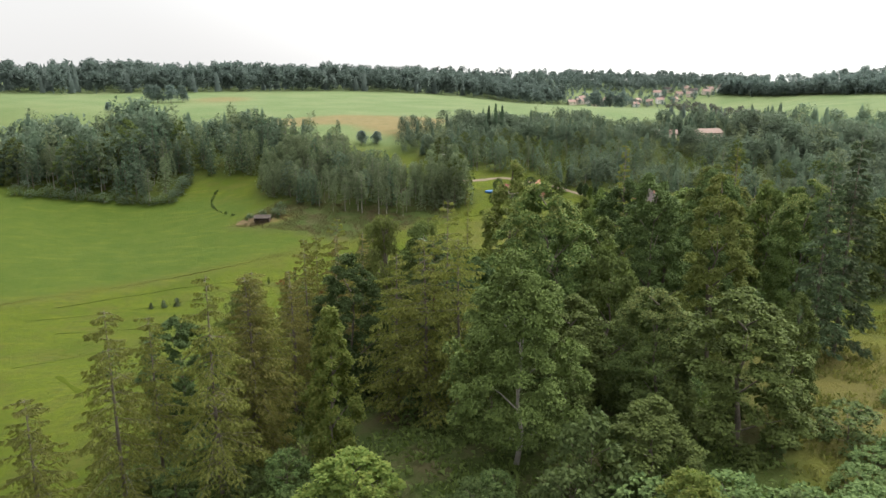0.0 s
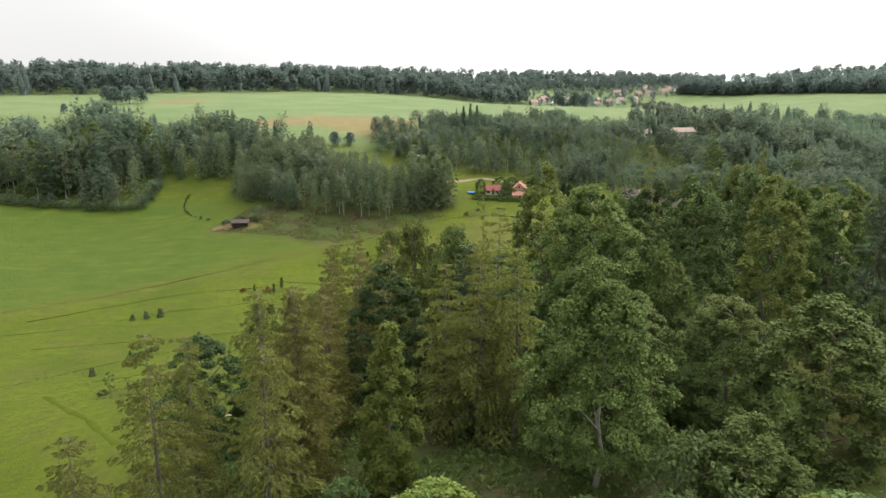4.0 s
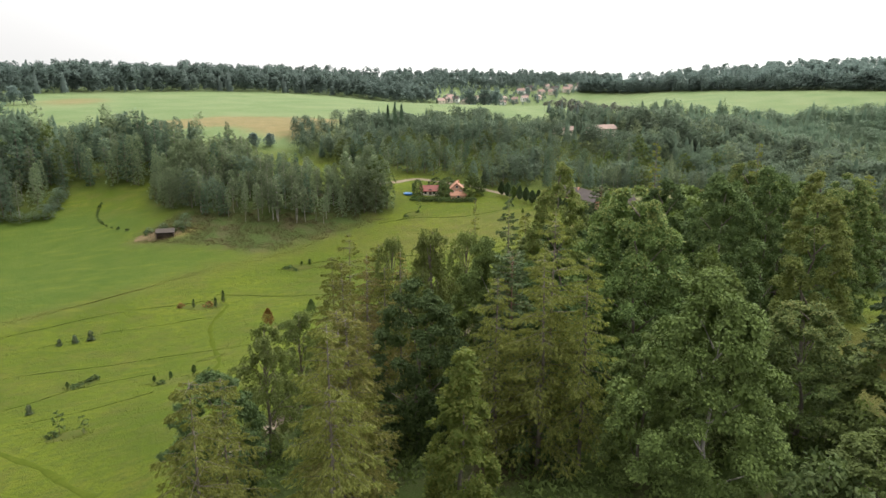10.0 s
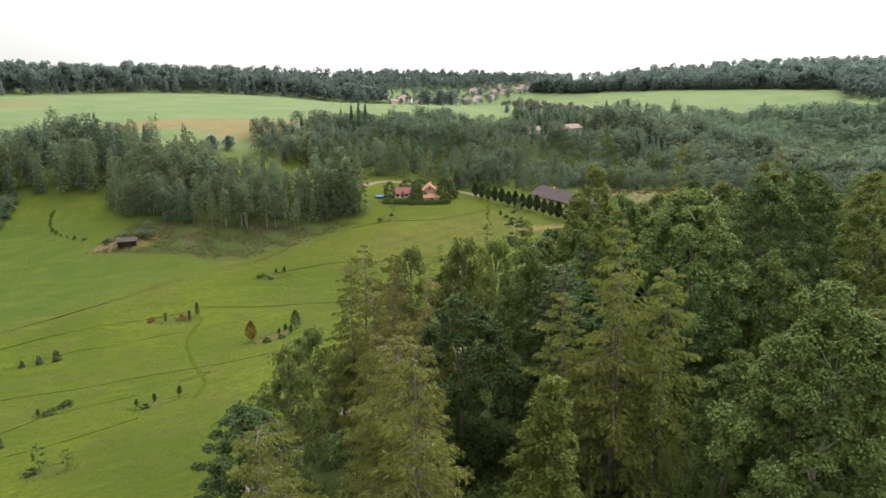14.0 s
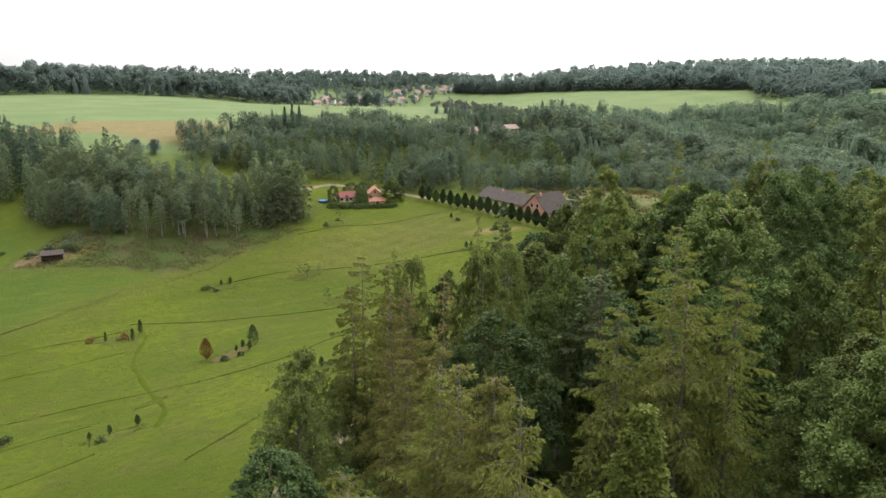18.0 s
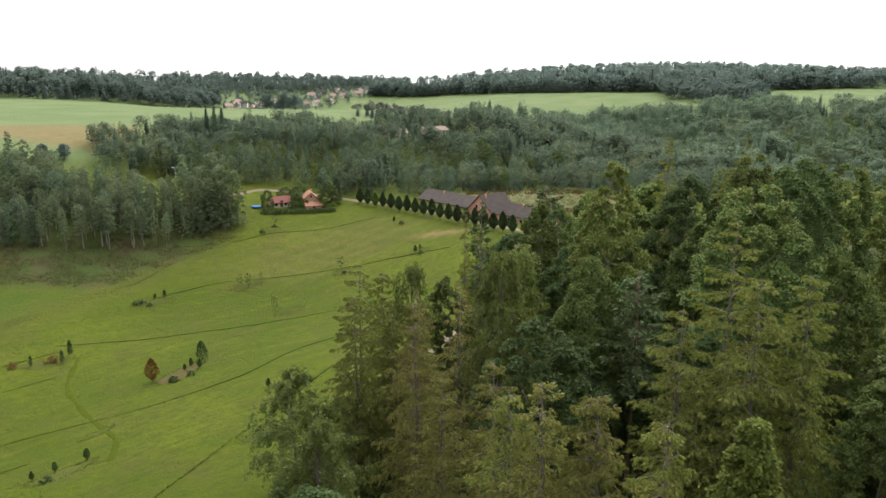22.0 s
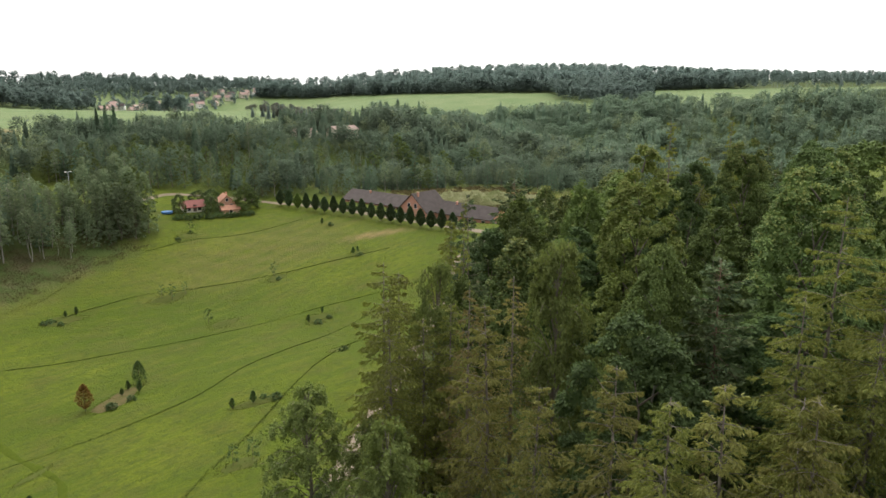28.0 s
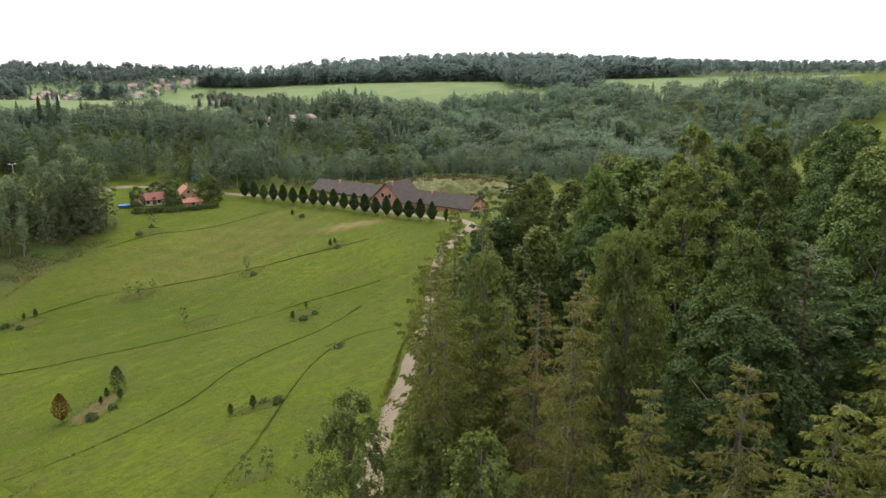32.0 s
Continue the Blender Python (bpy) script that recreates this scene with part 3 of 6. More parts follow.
def ground_material():
    m, n, l, out = mat_base("meadow_and_field")
    co, att = n.new("ShaderNodeTexCoord"), n.new("ShaderNodeVertexColor")
    att.layer_name = "cover"
    sep = n.new("ShaderNodeSeparateColor")
    l.new(att.outputs[0], sep.inputs[0])
    P = co.outputs["Object"]
    big, mid, fine = noise_tex(n, l, P, 0.028, 4), noise_tex(n, l, P, 0.15, 6, 0.68), noise_tex(n, l, P, 2.6, 6, 0.7)
    mp = n.new("ShaderNodeMapping")
    mp.inputs["Rotation"].default_value = (0, 0, radians(68))
    mp.inputs["Scale"].default_value = (0.05, 0.9, 0.3)
    l.new(P, mp.inputs[0])
    streak = noise_tex(n, l, mp.outputs[0], 1.0, 4, 0.6)
    tuft = noise_tex(n, l, P, 0.75, 6, 0.7)
    warp = n.new("ShaderNodeMapping")
    warp.inputs["Rotation"].default_value = (0, 0, radians(-24))
    warp.inputs["Scale"].default_value = (0.10, 0.34, 0.2)
    l.new(P, warp.inputs[0])
    swath = noise_tex(n, l, warp.outputs[0], 1.0, 5, 0.62)
    lay = n.new("ShaderNodeMapping")
    lay.inputs["Scale"].default_value = (0.30, 1.15, 0.3)
    l.new(P, lay.inputs[0])
    wisp = noise_tex(n, l, lay.outputs[0], 1.0, 5, 0.68)
    blade = noise_tex(n, l, P, 9.0, 4, 0.7)
    grass = mix_col(n, l, (0.053, 0.078, 0.007), (0.094, 0.117, 0.011), ranged(n, l, big, 0.35, 0.66))
    grass = mix_col(n, l, grass, (0.080, 0.078, 0.020), ranged(n, l, mid, 0.47, 0.66, 0, 0.75))
    grass = mix_col(n, l, grass, (0.050, 0.082, 0.008), ranged(n, l, streak, 0.48, 0.72, 0, 0.6))
    grass = mix_col(n, l, grass, (0.107, 0.122, 0.013), ranged(n, l, swath, 0.52, 0.72, 0, 0.7))
    grass = mix_col(n, l, grass, (0.048, 0.064, 0.013), ranged(n, l, tuft, 0.48, 0.66, 0, 0.8))
    grass = mix_col(n, l, grass, (0.036, 0.058, 0.008), ranged(n, l, wisp, 0.52, 0.70, 0, 0.6))
    grass = mix_col(n, l, grass, (0.032, 0.048, 0.009), ranged(n, l, fine, 0.48, 0.72, 0, 0.65))
    grass = mix_col(n, l, grass, (0.127, 0.143, 0.017), ranged(n, l, blade, 0.50, 0.72, 0, 0.38))
    # crop green paled, blue raised: haze over the far fields painted in
    crop = mix_col(n, l, (0.104, 0.148, 0.060), (0.138, 0.174, 0.078), ranged(n, l, big, 0.35, 0.65))
    crop = mix_col(n, l, crop, (0.17, 0.165, 0.07), ranged(n, l, mid, 0.55, 0.85, 0, 0.5))
    dry = mix_col(n, l, (0.210, 0.145, 0.070), (0.135, 0.106, 0.048), ranged(n, l, mid, 0.35, 0.7))
    floor = mix_col(n, l, (0.076, 0.062, 0.034), (0.046, 0.066, 0.018), ranged(n, l, mid, 0.30, 0.52))
    floor = mix_col(n, l, floor, (0.084, 0.064, 0.038), ranged(n, l, fine, 0.55, 0.8, 0, 0.6))
    lush = mix_col(n, l, (0.045, 0.076, 0.013), (0.066, 0.095, 0.016), ranged(n, l, mid, 0.35, 0.7))
    lush = mix_col(n, l, lush, (0.096, 0.118, 0.017), ranged(n, l, swath, 0.50, 0.72, 0, 0.6))
    lush = mix_col(n, l, lush, (0.036, 0.062, 0.012), ranged(n, l, fine, 0.48, 0.74, 0, 0.5))
    grass = mix_col(n, l, grass, lush, att.outputs["Alpha"])
    c = mix_col(n, l, grass, crop, sep.outputs[2])
    c = mix_col(n, l, c, dry, sep.outputs[1])
    c = mix_col(n, l, c, floor, sep.outputs[0])
    p = n.new("ShaderNodeBsdfPrincipled")
    p.inputs["Roughness"].default_value = 0.9
    p.inputs["Specular IOR Level"].default_value = 0.05
    l.new(c, p.inputs["Base Color"])
    b = n.new("ShaderNodeBump")
    b.inputs["Strength"].default_value, b.inputs["Distance"].default_value = 0.8, 0.30
    hgt = n.new("ShaderNodeMath")
    hgt.operation = "MULTIPLY_ADD"
    l.new(tuft, hgt.inputs[0])
    hgt.inputs[1].default_value = 1.6
    l.new(fine, hgt.inputs[2])
    l.new(hgt.outputs[0], b.inputs["Height"])
    l.new(b.outputs[0], p.inputs["Normal"])
    l.new(p.outputs[0], out.inputs[0])
    return m


GROUND = ground_material()
build_ground()

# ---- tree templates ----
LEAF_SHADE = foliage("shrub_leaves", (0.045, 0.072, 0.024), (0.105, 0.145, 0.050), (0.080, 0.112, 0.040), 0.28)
MAPLE_A = broadleaf("maple", 1, 19, 5.4, 0.16, 130, 220, 0.235, LEAF_MAPLE, BARK_PALE, bough=0.92, form=0.92, droop=0.35, flat=0.5, heart=34, leaders=3)
MAPLE_B = broadleaf("maple_dense", 2, 17, 4.8, 0.06, 110, 150, 0.26, LEAF_MAPLE, BARK, bough=0.90, flat=0.52, heart=34, leaders=3)
MAPLE_DARK = broadleaf("dark_maple", 4, 18, 4.8, 0.05, 110, 140, 0.26, LEAF_DARK, BARK, bough=0.90, flat=0.52, heart=34, leaders=2)
LINDEN_A = broadleaf("linden", 3, 23, 6.2, 0.05, 140, 190, 0.25, LEAF_LINDEN, BARK, form=0.66, top_leaf=LEAF_BRACT, droop=0.6, bough=0.82, flat=0.55, heart=34, leaders=4)
LINDEN_GREEN = broadleaf("green_linden", 27, 23, 5.6, 0.05, 130, 180, 0.25, LEAF_GREEN, BARK, form=0.68, droop=0.5, bough=0.85, flat=0.55, heart=34, leaders=3)
LINDEN_GOLD = broadleaf("golden_linden", 28, 23, 4.4, 0.05, 110, 170, 0.25, LEAF_GOLD, BARK, form=0.64, top_leaf=LEAF_BRACT, droop=0.5, bough=0.86, flat=0.55, heart=34, leaders=2)
HORNBEAM = broadleaf("hornbeam", 5, 15, 2.3, 0.02, 120, 110, 0.26, LEAF_YOUNG, BARK, form=0.5, bough=1.25, flat=0.8)
LIGHT_A = broadleaf("ash", 6, 13, 4.2, 0.08, 90, 95, 0.29, LEAF_LIGHT, BARK, leaders=3)
YOUNG_A = broadleaf("young_maple", 8, 10, 3.4, 0.06, 80, 90, 0.28, LEAF_YOUNG, BARK, leaders=2)
BUSH_A = broadleaf("bush", 9, 3.6, 2.4, 0.02, 34, 60, 0.28, LEAF_GREEN, BARK, flat=0.8, slim=True, trunk_r=0.07, heart=4)
BUSH_B = broadleaf("dark_bush", 10, 3.4, 2.4, 0.02, 34, 60, 0.28, LEAF_SHADE, BARK, flat=0.8, slim=True, trunk_r=0.07, heart=4)
LARCH_TIER = conifer("larch_tiered", 46, 24, 5.6, 0.16, 22, 4, NEEDLE_LARCH, BARK, 0.34, 0.45, 0.12, 330, 0.12, power=0.58, width=0.24, up=0.14)
LARCH_A = conifer("larch", 11, 24, 5.0, 0.10, 40, 4, NEEDLE_LARCH, BARK, 0.36, 0.62, 0.34, 250, 0.12, power=0.58, width=0.22, up=0.20)
LARCH_B = conifer("larch_ragged", 12, 24, 5.0, 0.12, 38, 4, NEEDLE_LARCH, BARK, 0.36, 0.62, 0.32, 250, 0.16, power=0.56, width=0.22, up=0.22)
LARCH_C = conifer("larch_young", 13, 20, 5.2, 0.05, 34, 4, NEEDLE_FRESH, BARK, 0.34, 0.50, 0.16, 290, 0.12, power=0.74, width=0.24, up=0.22)
LARCH_RUST = conifer("larch_browning", 14, 24, 4.4, 0.20, 30, 4, NEEDLE_RUST, BARK, 0.32, 0.50, 0.26, 120, 0.25, width=0.26, power=0.85)
SNAG_LARCH = conifer("bare_larch", 15, 24, 2.6, 0.35, 30, 4, NEEDLE_LARCH, BARK, 0.42, 0.45, 0.12, 42, 0.25, trunk_r=0.30, up=0.2)
SPRUCE_A = conifer("spruce", 16, 22, 3.9, 0.08, 34, 5, NEEDLE_SPRUCE, BARK, 0.60, 0.34, 0.26, 74, 0.10, power=0.7, width=0.34)
SPRUCE_OPEN = conifer("open_spruce", 42, 20, 4.2, 0.10, 17, 5, NEEDLE_PINE, BARK, 0.55, 0.22, 0.10, 90, 0.08, power=0.75, width=0.32)
PINE_A = conifer("pine", 17, 20, 4.0, 0.42, 20, 5, NEEDLE_PINE, BARK_RED, 0.62, 0.10, 0.08, 60, 0.18, power=0.45, width=0.42, up=0.25)
BIRCH_A = birch("birch", 18, 18, 4.2, 34, LEAF_WEEP, BARK)
BIRCH_B = birch("weeping_birch", 19, 18, 4.4, 38, LEAF_WEEP, BARK, 0.26)

# ---- the wood on the hill, tree by tree: template, x, y, height of its top, crown radius ----
HILL = "trees of the hillside wood"
L_MAPLE = "broad maple with dense grey-green leaves on the wooded slope"
L_LINDEN = "tall old linden, dark crown with yellowish seed bracts on top"
L_LARCH = "tall larch with drooping olive-green needle sprays"
L_RUST = "thin larch with browning needles among greener trees"
L_BIRCH = "birch with light hanging leaves at the wood's edge"
BROADLEAVES = [
    ("maple", MAPLE_A, 6.2, 54.6, 19.3, 4.7, "large free-standing maple with pale trunk and layered leaves"),
    ("maple", MAPLE_B, 11.7, 63.1, 12.6, 4.2, L_MAPLE),
    ("maple", MAPLE_B, 4.6, 61.0, 12.4, 3.0, L_MAPLE),
    ("maple", MAPLE_B, 24.7, 55.4, 15.6, 5.4, L_MAPLE),
    ("maple", MAPLE_A, -2.2, 81.8, 15.8, 3.9, L_MAPLE),
    ("maple", MAPLE_DARK, -10.3, 77.6, 12.9, 4.4, "dense dark-green maple crowded between larches"),
    ("maple", MAPLE_DARK, 2.0, 74.0, 11.5, 4.4, "dense dark-green maple crowded between larches"),
    ("oak", MAPLE_DARK, -29.0, 74.5, 6.6, 4.2, "round dark-green oak at the meadow's edge"),
    ("maple", MAPLE_B, 20.4, 90.9, 14.6, 4.4, L_MAPLE),
    ("maple", MAPLE_B, -4.0, 102.5, 9.0, 4.0, L_MAPLE),
    ("ash", LIGHT_A, 15.8, 49.5, 8.6, 3.4, "low bright green ash below larger maples"),
    ("maple", MAPLE_DARK, 18.0, 108.0, 10.0, 4.6, L_MAPLE),
    ("maple", MAPLE_DARK, 3.0, 84.0, 12.0, 4.6, L_MAPLE),
    ("maple", MAPLE_B, 52.0, 106.0, 16.0, 4.8, L_MAPLE),
    ("maple", MAPLE_DARK, 24.8, 97.0, 18.6, 4.6, L_MAPLE),
]
OTHERS = [
    ("linden", LINDEN_A, 11.6, 77.0, 22.3, 6.2, L_LINDEN),
    ("linden", LINDEN_GOLD, 8.9, 92.4, 21.9, 4.6, "tall narrow linden with an olive-green tapering crown"),
    ("linden", LINDEN_GREEN, 25.0, 84.0, 21.5, 5.2, "tall linden with a deep green layered crown"),
    ("linden", LINDEN_GOLD, 29.0, 74.2, 22.6, 4.2, "slender linden, crown turning golden with seed bracts"),
    ("linden", LINDEN_GREEN, 34.0, 88.5, 21.4, 4.8, "tall linden with a deep green layered crown"),
    ("linden", LINDEN_A, 37.5, 98.0, 21.5, 5.0, L_LINDEN),
    ("linden", LINDEN_A, 47.0, 92.0, 20.0, 5.2, L_LINDEN),
    ("ash", LIGHT_A, 17.6, 73.1, 15.6, 3.8, "bright green ash beside a big dark linden"),
    ("linden", LINDEN_A, 19.6, 62.2, 14.3, 4.8, "rounded linden with a brownish-green crown"),
    ("hornbeam", HORNBEAM, -10.0, 60.0, 12.5, 2.2, "slim upright hornbeam with yellow-green leaves"),
    ("grey_willow", MAPLE_B, 31.9, 61.2, 13.5, 2.5, "small grey-green willow at the edge of a clearing"),
    ("young_maple", YOUNG_A, -6.7, 48.4, 5.0, 3.4, "young yellow-green maple below the taller trees"),
    ("young_maple", YOUNG_A, -14.5, 37.5, 6.0, 2.0, "young yellow-green maple below the taller trees"),
    ("young_maple", YOUNG_A, -22.0, 36.0, 6.5, 2.4, "young yellow-green maple below the taller trees"),
    ("young_maple", YOUNG_A, 15.8, 40.5, 8.0, 2.6, "young yellow-green maple below the taller trees"),
    ("ash", LIGHT_A, 25.6, 113.4, 14.5, 4.4, "bright green ash beside a big dark linden"),
    ("ash", LIGHT_A, 39.6, 138.9, 7.8, 4.6, "bright green ash beside the gravel road"),
    ("ash", LIGHT_A, 24.6, 124.6, 11.3, 4.4, "bright green ash beside the gravel road"),
    ("ash", LIGHT_A, 48.2, 104.4, 17.0, 4.6, L_MAPLE),
]
LARCHES = [
    ("larch", LARCH_B, -28.0, 56.7, 13.0, 4.9, L_LARCH),
    ("larch", LARCH_B, -26.8, 62.3, 10.6, 4.1, L_LARCH),
    ("larch", LARCH_A, -19.5, 57.0, 15.9, 4.9, L_LARCH),
    ("larch", LARCH_A, -18.7, 69.5, 12.0, 4.9, L_LARCH),
    ("larch", LARCH_B, -17.8, 63.6, 13.9, 4.6, L_LARCH),
    ("larch", LARCH_B, -30.5, 48.5, 9.0, 4.4, L_LARCH),
    ("larch", LARCH_RUST, -13.8, 90.5, 11.9, 4.0, L_RUST),
    ("larch", LARCH_B, -17.4, 96.2, 10.4, 4.2, L_LARCH),
    ("larch", LARCH_TIER, 0.5, 70.4, 19.9, 5.2, "tall larch with long level boughs in open tiers"),
    ("larch", LARCH_A, -1.8, 66.5, 17.0, 5.4, L_LARCH),
    ("larch", LARCH_B, 1.4, 65.2, 17.2, 4.4, L_LARCH),
    ("larch", LARCH_A, -4.6, 70.0, 14.5, 4.9, L_LARCH),
    ("larch", LARCH_C, -18.4, 66.9, 13.5, 5.0, L_LARCH),
    ("larch", LARCH_C, -18.0, 62.9, 14.2, 4.9, L_LARCH),
    ("larch", LARCH_C, -16.5, 74.5, 11.5, 4.6, L_LARCH),
    ("larch", LARCH_C, -17.5, 79.4, 8.9, 4.1, L_LARCH),
    ("larch", LARCH_RUST, -10.2, 89.5, 12.4, 4.1, L_RUST),
    ("larch", LARCH_TIER, -15.0, 100.4, 12.1, 5.2, "larch with long level boughs over the gravel road"),
    ("larch", LARCH_B, -11.0, 104.0, 9.8, 4.6, L_LARCH),
    ("larch", LARCH_A, -13.2, 97.2, 7.6, 4.4, L_LARCH),
    ("larch", LARCH_C, -16.9, 85.3, 12.5, 4.4, L_LARCH),
]
LARCHES_MORE = [
    ("larch", LARCH_A, -11.2, 96.0, 8.8, 4.4, L_LARCH),
    ("larch", SNAG_LARCH, 25.5, 101.0, 22.6, 2.4, "leafless snag larch standing above the lindens"),
    ("larch", SNAG_LARCH, 4.0, 112.6, 13.8, 1.4, "nearly bare larch stem with few needles"),
    ("larch", SNAG_LARCH, 42.0, 103.0, 22.0, 2.0, "leafless snag larch standing above the lindens"),
]
EDGE = [
    ("pine", PINE_A, -1.0, 77.8, 14.6, 3.6, "dark pine with open flat boughs"),
    ("pine", PINE_A, 33.1, 134.8, 11.6, 4.6, "dark pine with open flat boughs"),
    ("spruce", SPRUCE_OPEN, 11.5, 120.8, 12.9, 4.0, "dark spruce with spreading tiers at the road"),
    ("spruce", SPRUCE_A, 44.5, 77.0, 25.6, 4.0, "tall dark spruce at the edge of the clearing"),
    ("spruce", SPRUCE_A, 40.3, 74.0, 23.6, 3.4, "tall dark spruce at the edge of the clearing"),
    ("birch", BIRCH_B, -7.2, 87.8, 15.0, 4.3, L_BIRCH),
    ("birch", BIRCH_A, -2.1, 92.4, 13.8, 3.8, L_BIRCH),
    ("birch", BIRCH_A, -9.9, 99.6, 11.8, 3.6, L_BIRCH),
    ("birch", BIRCH_B, -21.6, 102.7, 1.6, 4.4, L_BIRCH),
    ("birch", BIRCH_B, -25.0, 85.0, 6.2, 4.0, L_BIRCH),
    ("birch", BIRCH_B, -18.5, 96.5, 0.5, 3.6, L_BIRCH),
]
for kind, t, x, y, top, r, label in itertools.chain(BROADLEAVES, OTHERS, LARCHES, LARCHES_MORE, EDGE):
    plant(kind, t, x, y, top=top, r=r, label=label, group=HILL)

rng = np.random.default_rng(40)
LEAN = dict(bough=0.95, slim=True, limb_count=3)
FILL = [broadleaf("far_maple", 61, 17, 4.8, 0.06, 90, 62, 0.52, LEAF_MAPLE, BARK, **LEAN), broadleaf("far_dark_maple", 62, 18, 4.8, 0.05, 90, 60, 0.52, LEAF_DARK, BARK, **LEAN),
        broadleaf("far_ash", 63, 13, 4.2, 0.08, 80, 56, 0.5, LEAF_LIGHT, BARK, **LEAN), broadleaf("far_linden", 64, 21, 5.6, 0.05, 100, 66, 0.54, LEAF_LINDEN, BARK, form=0.66, top_leaf=LEAF_BRACT, droop=0.6, **LEAN),
        conifer("far_side_spruce", 65, 20, 3.8, 0.08, 30, 5, NEEDLE_SPRUCE, BARK, 0.8, 0.36, 0.28, 30, 0.08, power=0.75, width=0.36), conifer("far_side_larch", 66, 21, 4.6, 0.10, 34, 4, NEEDLE_LARCH, BARK, 0.7, 0.5, 0.22, 60, 0.1, power=0.66, width=0.24)]
FILL_KIND = ["maple", "maple", "ash", "linden", "spruce", "larch"]
for i in range(46):                                    # the wood's far side, running on down to the road and away to the east
    x, y = 8 + 100 * rng.random(), 96 + 52 * rng.random()
    if not inside(np.array(x), np.array(y), HILLWOOD) or (x < 34 and y < 104):
        continue
    k = int(rng.integers(0, 6))
    plant(FILL_KIND[k], FILL[k], x, y, h=13 + 6 * rng.random(), label="tree in the crowded far side of the wood", group=HILL)
for i in range(70):                                    # undergrowth
    x, y = -30 + 72 * rng.random(), 42 + 70 * rng.random()
    if not inside(np.array(x), np.array(y), HILLWOOD) or math.hypot(x + 2, y - 56) < 7:
        continue
    t = BUSH_A if rng.random() < 0.5 else BUSH_B
    plant("bush", t, x, y, h=1.4 + 2.4 * rng.random(), label="leafy green bush in the undergrowth", group="undergrowth bushes", category="bush")
for x, y, h, r in ((34, 55, 3.4, 3.0), (37, 51, 3.0, 2.8), (27, 40, 3.5, 3.2), (11.1, 48.7, 6.5, 3.4), (9.0, 45.5, 4.2, 3.0), (14.0, 43.5, 4.0, 3.0), (20, 44, 3.6, 3.0), (2.0, 41.5, 3.0, 2.6), (-3, 44, 2.4, 2.2), (9.7, 79.2, 5.2, 2.2), (43, 62, 2.0, 1.8), (50, 68, 2.2, 2.0), (31, 47, 2.2, 2.2), (33.5, 50.5, 1.8, 1.8), (24.5, 43, 3.0, 2.4), (29.5, 43.5, 2.6, 2.4), (22, 39.5, 3.2, 2.6)):
    plant("bush", BUSH_A if x > 12 else BUSH_B, x, y, h=h, r=r, label="large leafy bush below the trees", group="undergrowth bushes", category="bush")

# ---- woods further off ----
MID = [broadleaf("wood_tree_a", 21, 18, 4.4, 0.08, 48, 46, 0.52, WOOD_MID_HAZED, BARK, trunk_r=0.2, limb_count=1, slim=True, mess=0.2, heart=0),
       broadleaf("wood_tree_b", 22, 18, 2.7, 0.36, 40, 44, 0.46, WOOD_OLIVE_HAZED, BARK_PALE, form=0.6, trunk_r=0.17, limb_count=1, slim=True, mess=0.2, heart=0),
       conifer("wood_spruce", 23, 19, 2.9, 0.10, 20, 5, WOOD_NEEDLE_HAZED, BARK, 1.1, 0.4, 0.3, 12, 0.05, width=0.46),
       conifer("wood_larch", 24, 18, 2.5, 0.36, 18, 5, WOOD_OLIVE_HAZED, BARK_PALE, 0.64, 0.5, 0.2, 29, 0.12, width=0.4, power=0.5),
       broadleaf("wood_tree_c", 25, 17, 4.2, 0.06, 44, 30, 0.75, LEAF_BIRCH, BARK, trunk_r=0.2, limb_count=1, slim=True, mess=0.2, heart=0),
       broadleaf("wood_tree_d", 26, 18, 2.9, 0.04, 60, 44, 0.46, WOOD_OLIVE_HAZED, BARK, form=0.55, trunk_r=0.17, limb_count=1, slim=True, mess=0.2, heart=0)]
MID_KIND = ["broadleaf_tree", "broadleaf_tree", "spruce", "larch", "willow", "broadleaf_tree"]


def scatter(poly, gap, seed):
    """Jittered grid of places in a polygon, nearest rows first."""
    r = np.random.default_rng(seed)
    xs, ys = [p[0] for p in poly], [p[1] for p in poly]
    gx, gy = np.meshgrid(np.arange(min(xs), max(xs), gap), np.arange(min(ys), max(ys), gap))
    x, y = gx.ravel() + r.uniform(-0.42, 0.42, gx.size) * gap, gy.ravel() + r.uniform(-0.42, 0.42, gx.size) * gap
    keep = inside(x, y, poly)
    x, y = x[keep], y[keep]
    o = np.argsort(np.hypot(x + 20, y - 30))
    return x[o], y[o], r


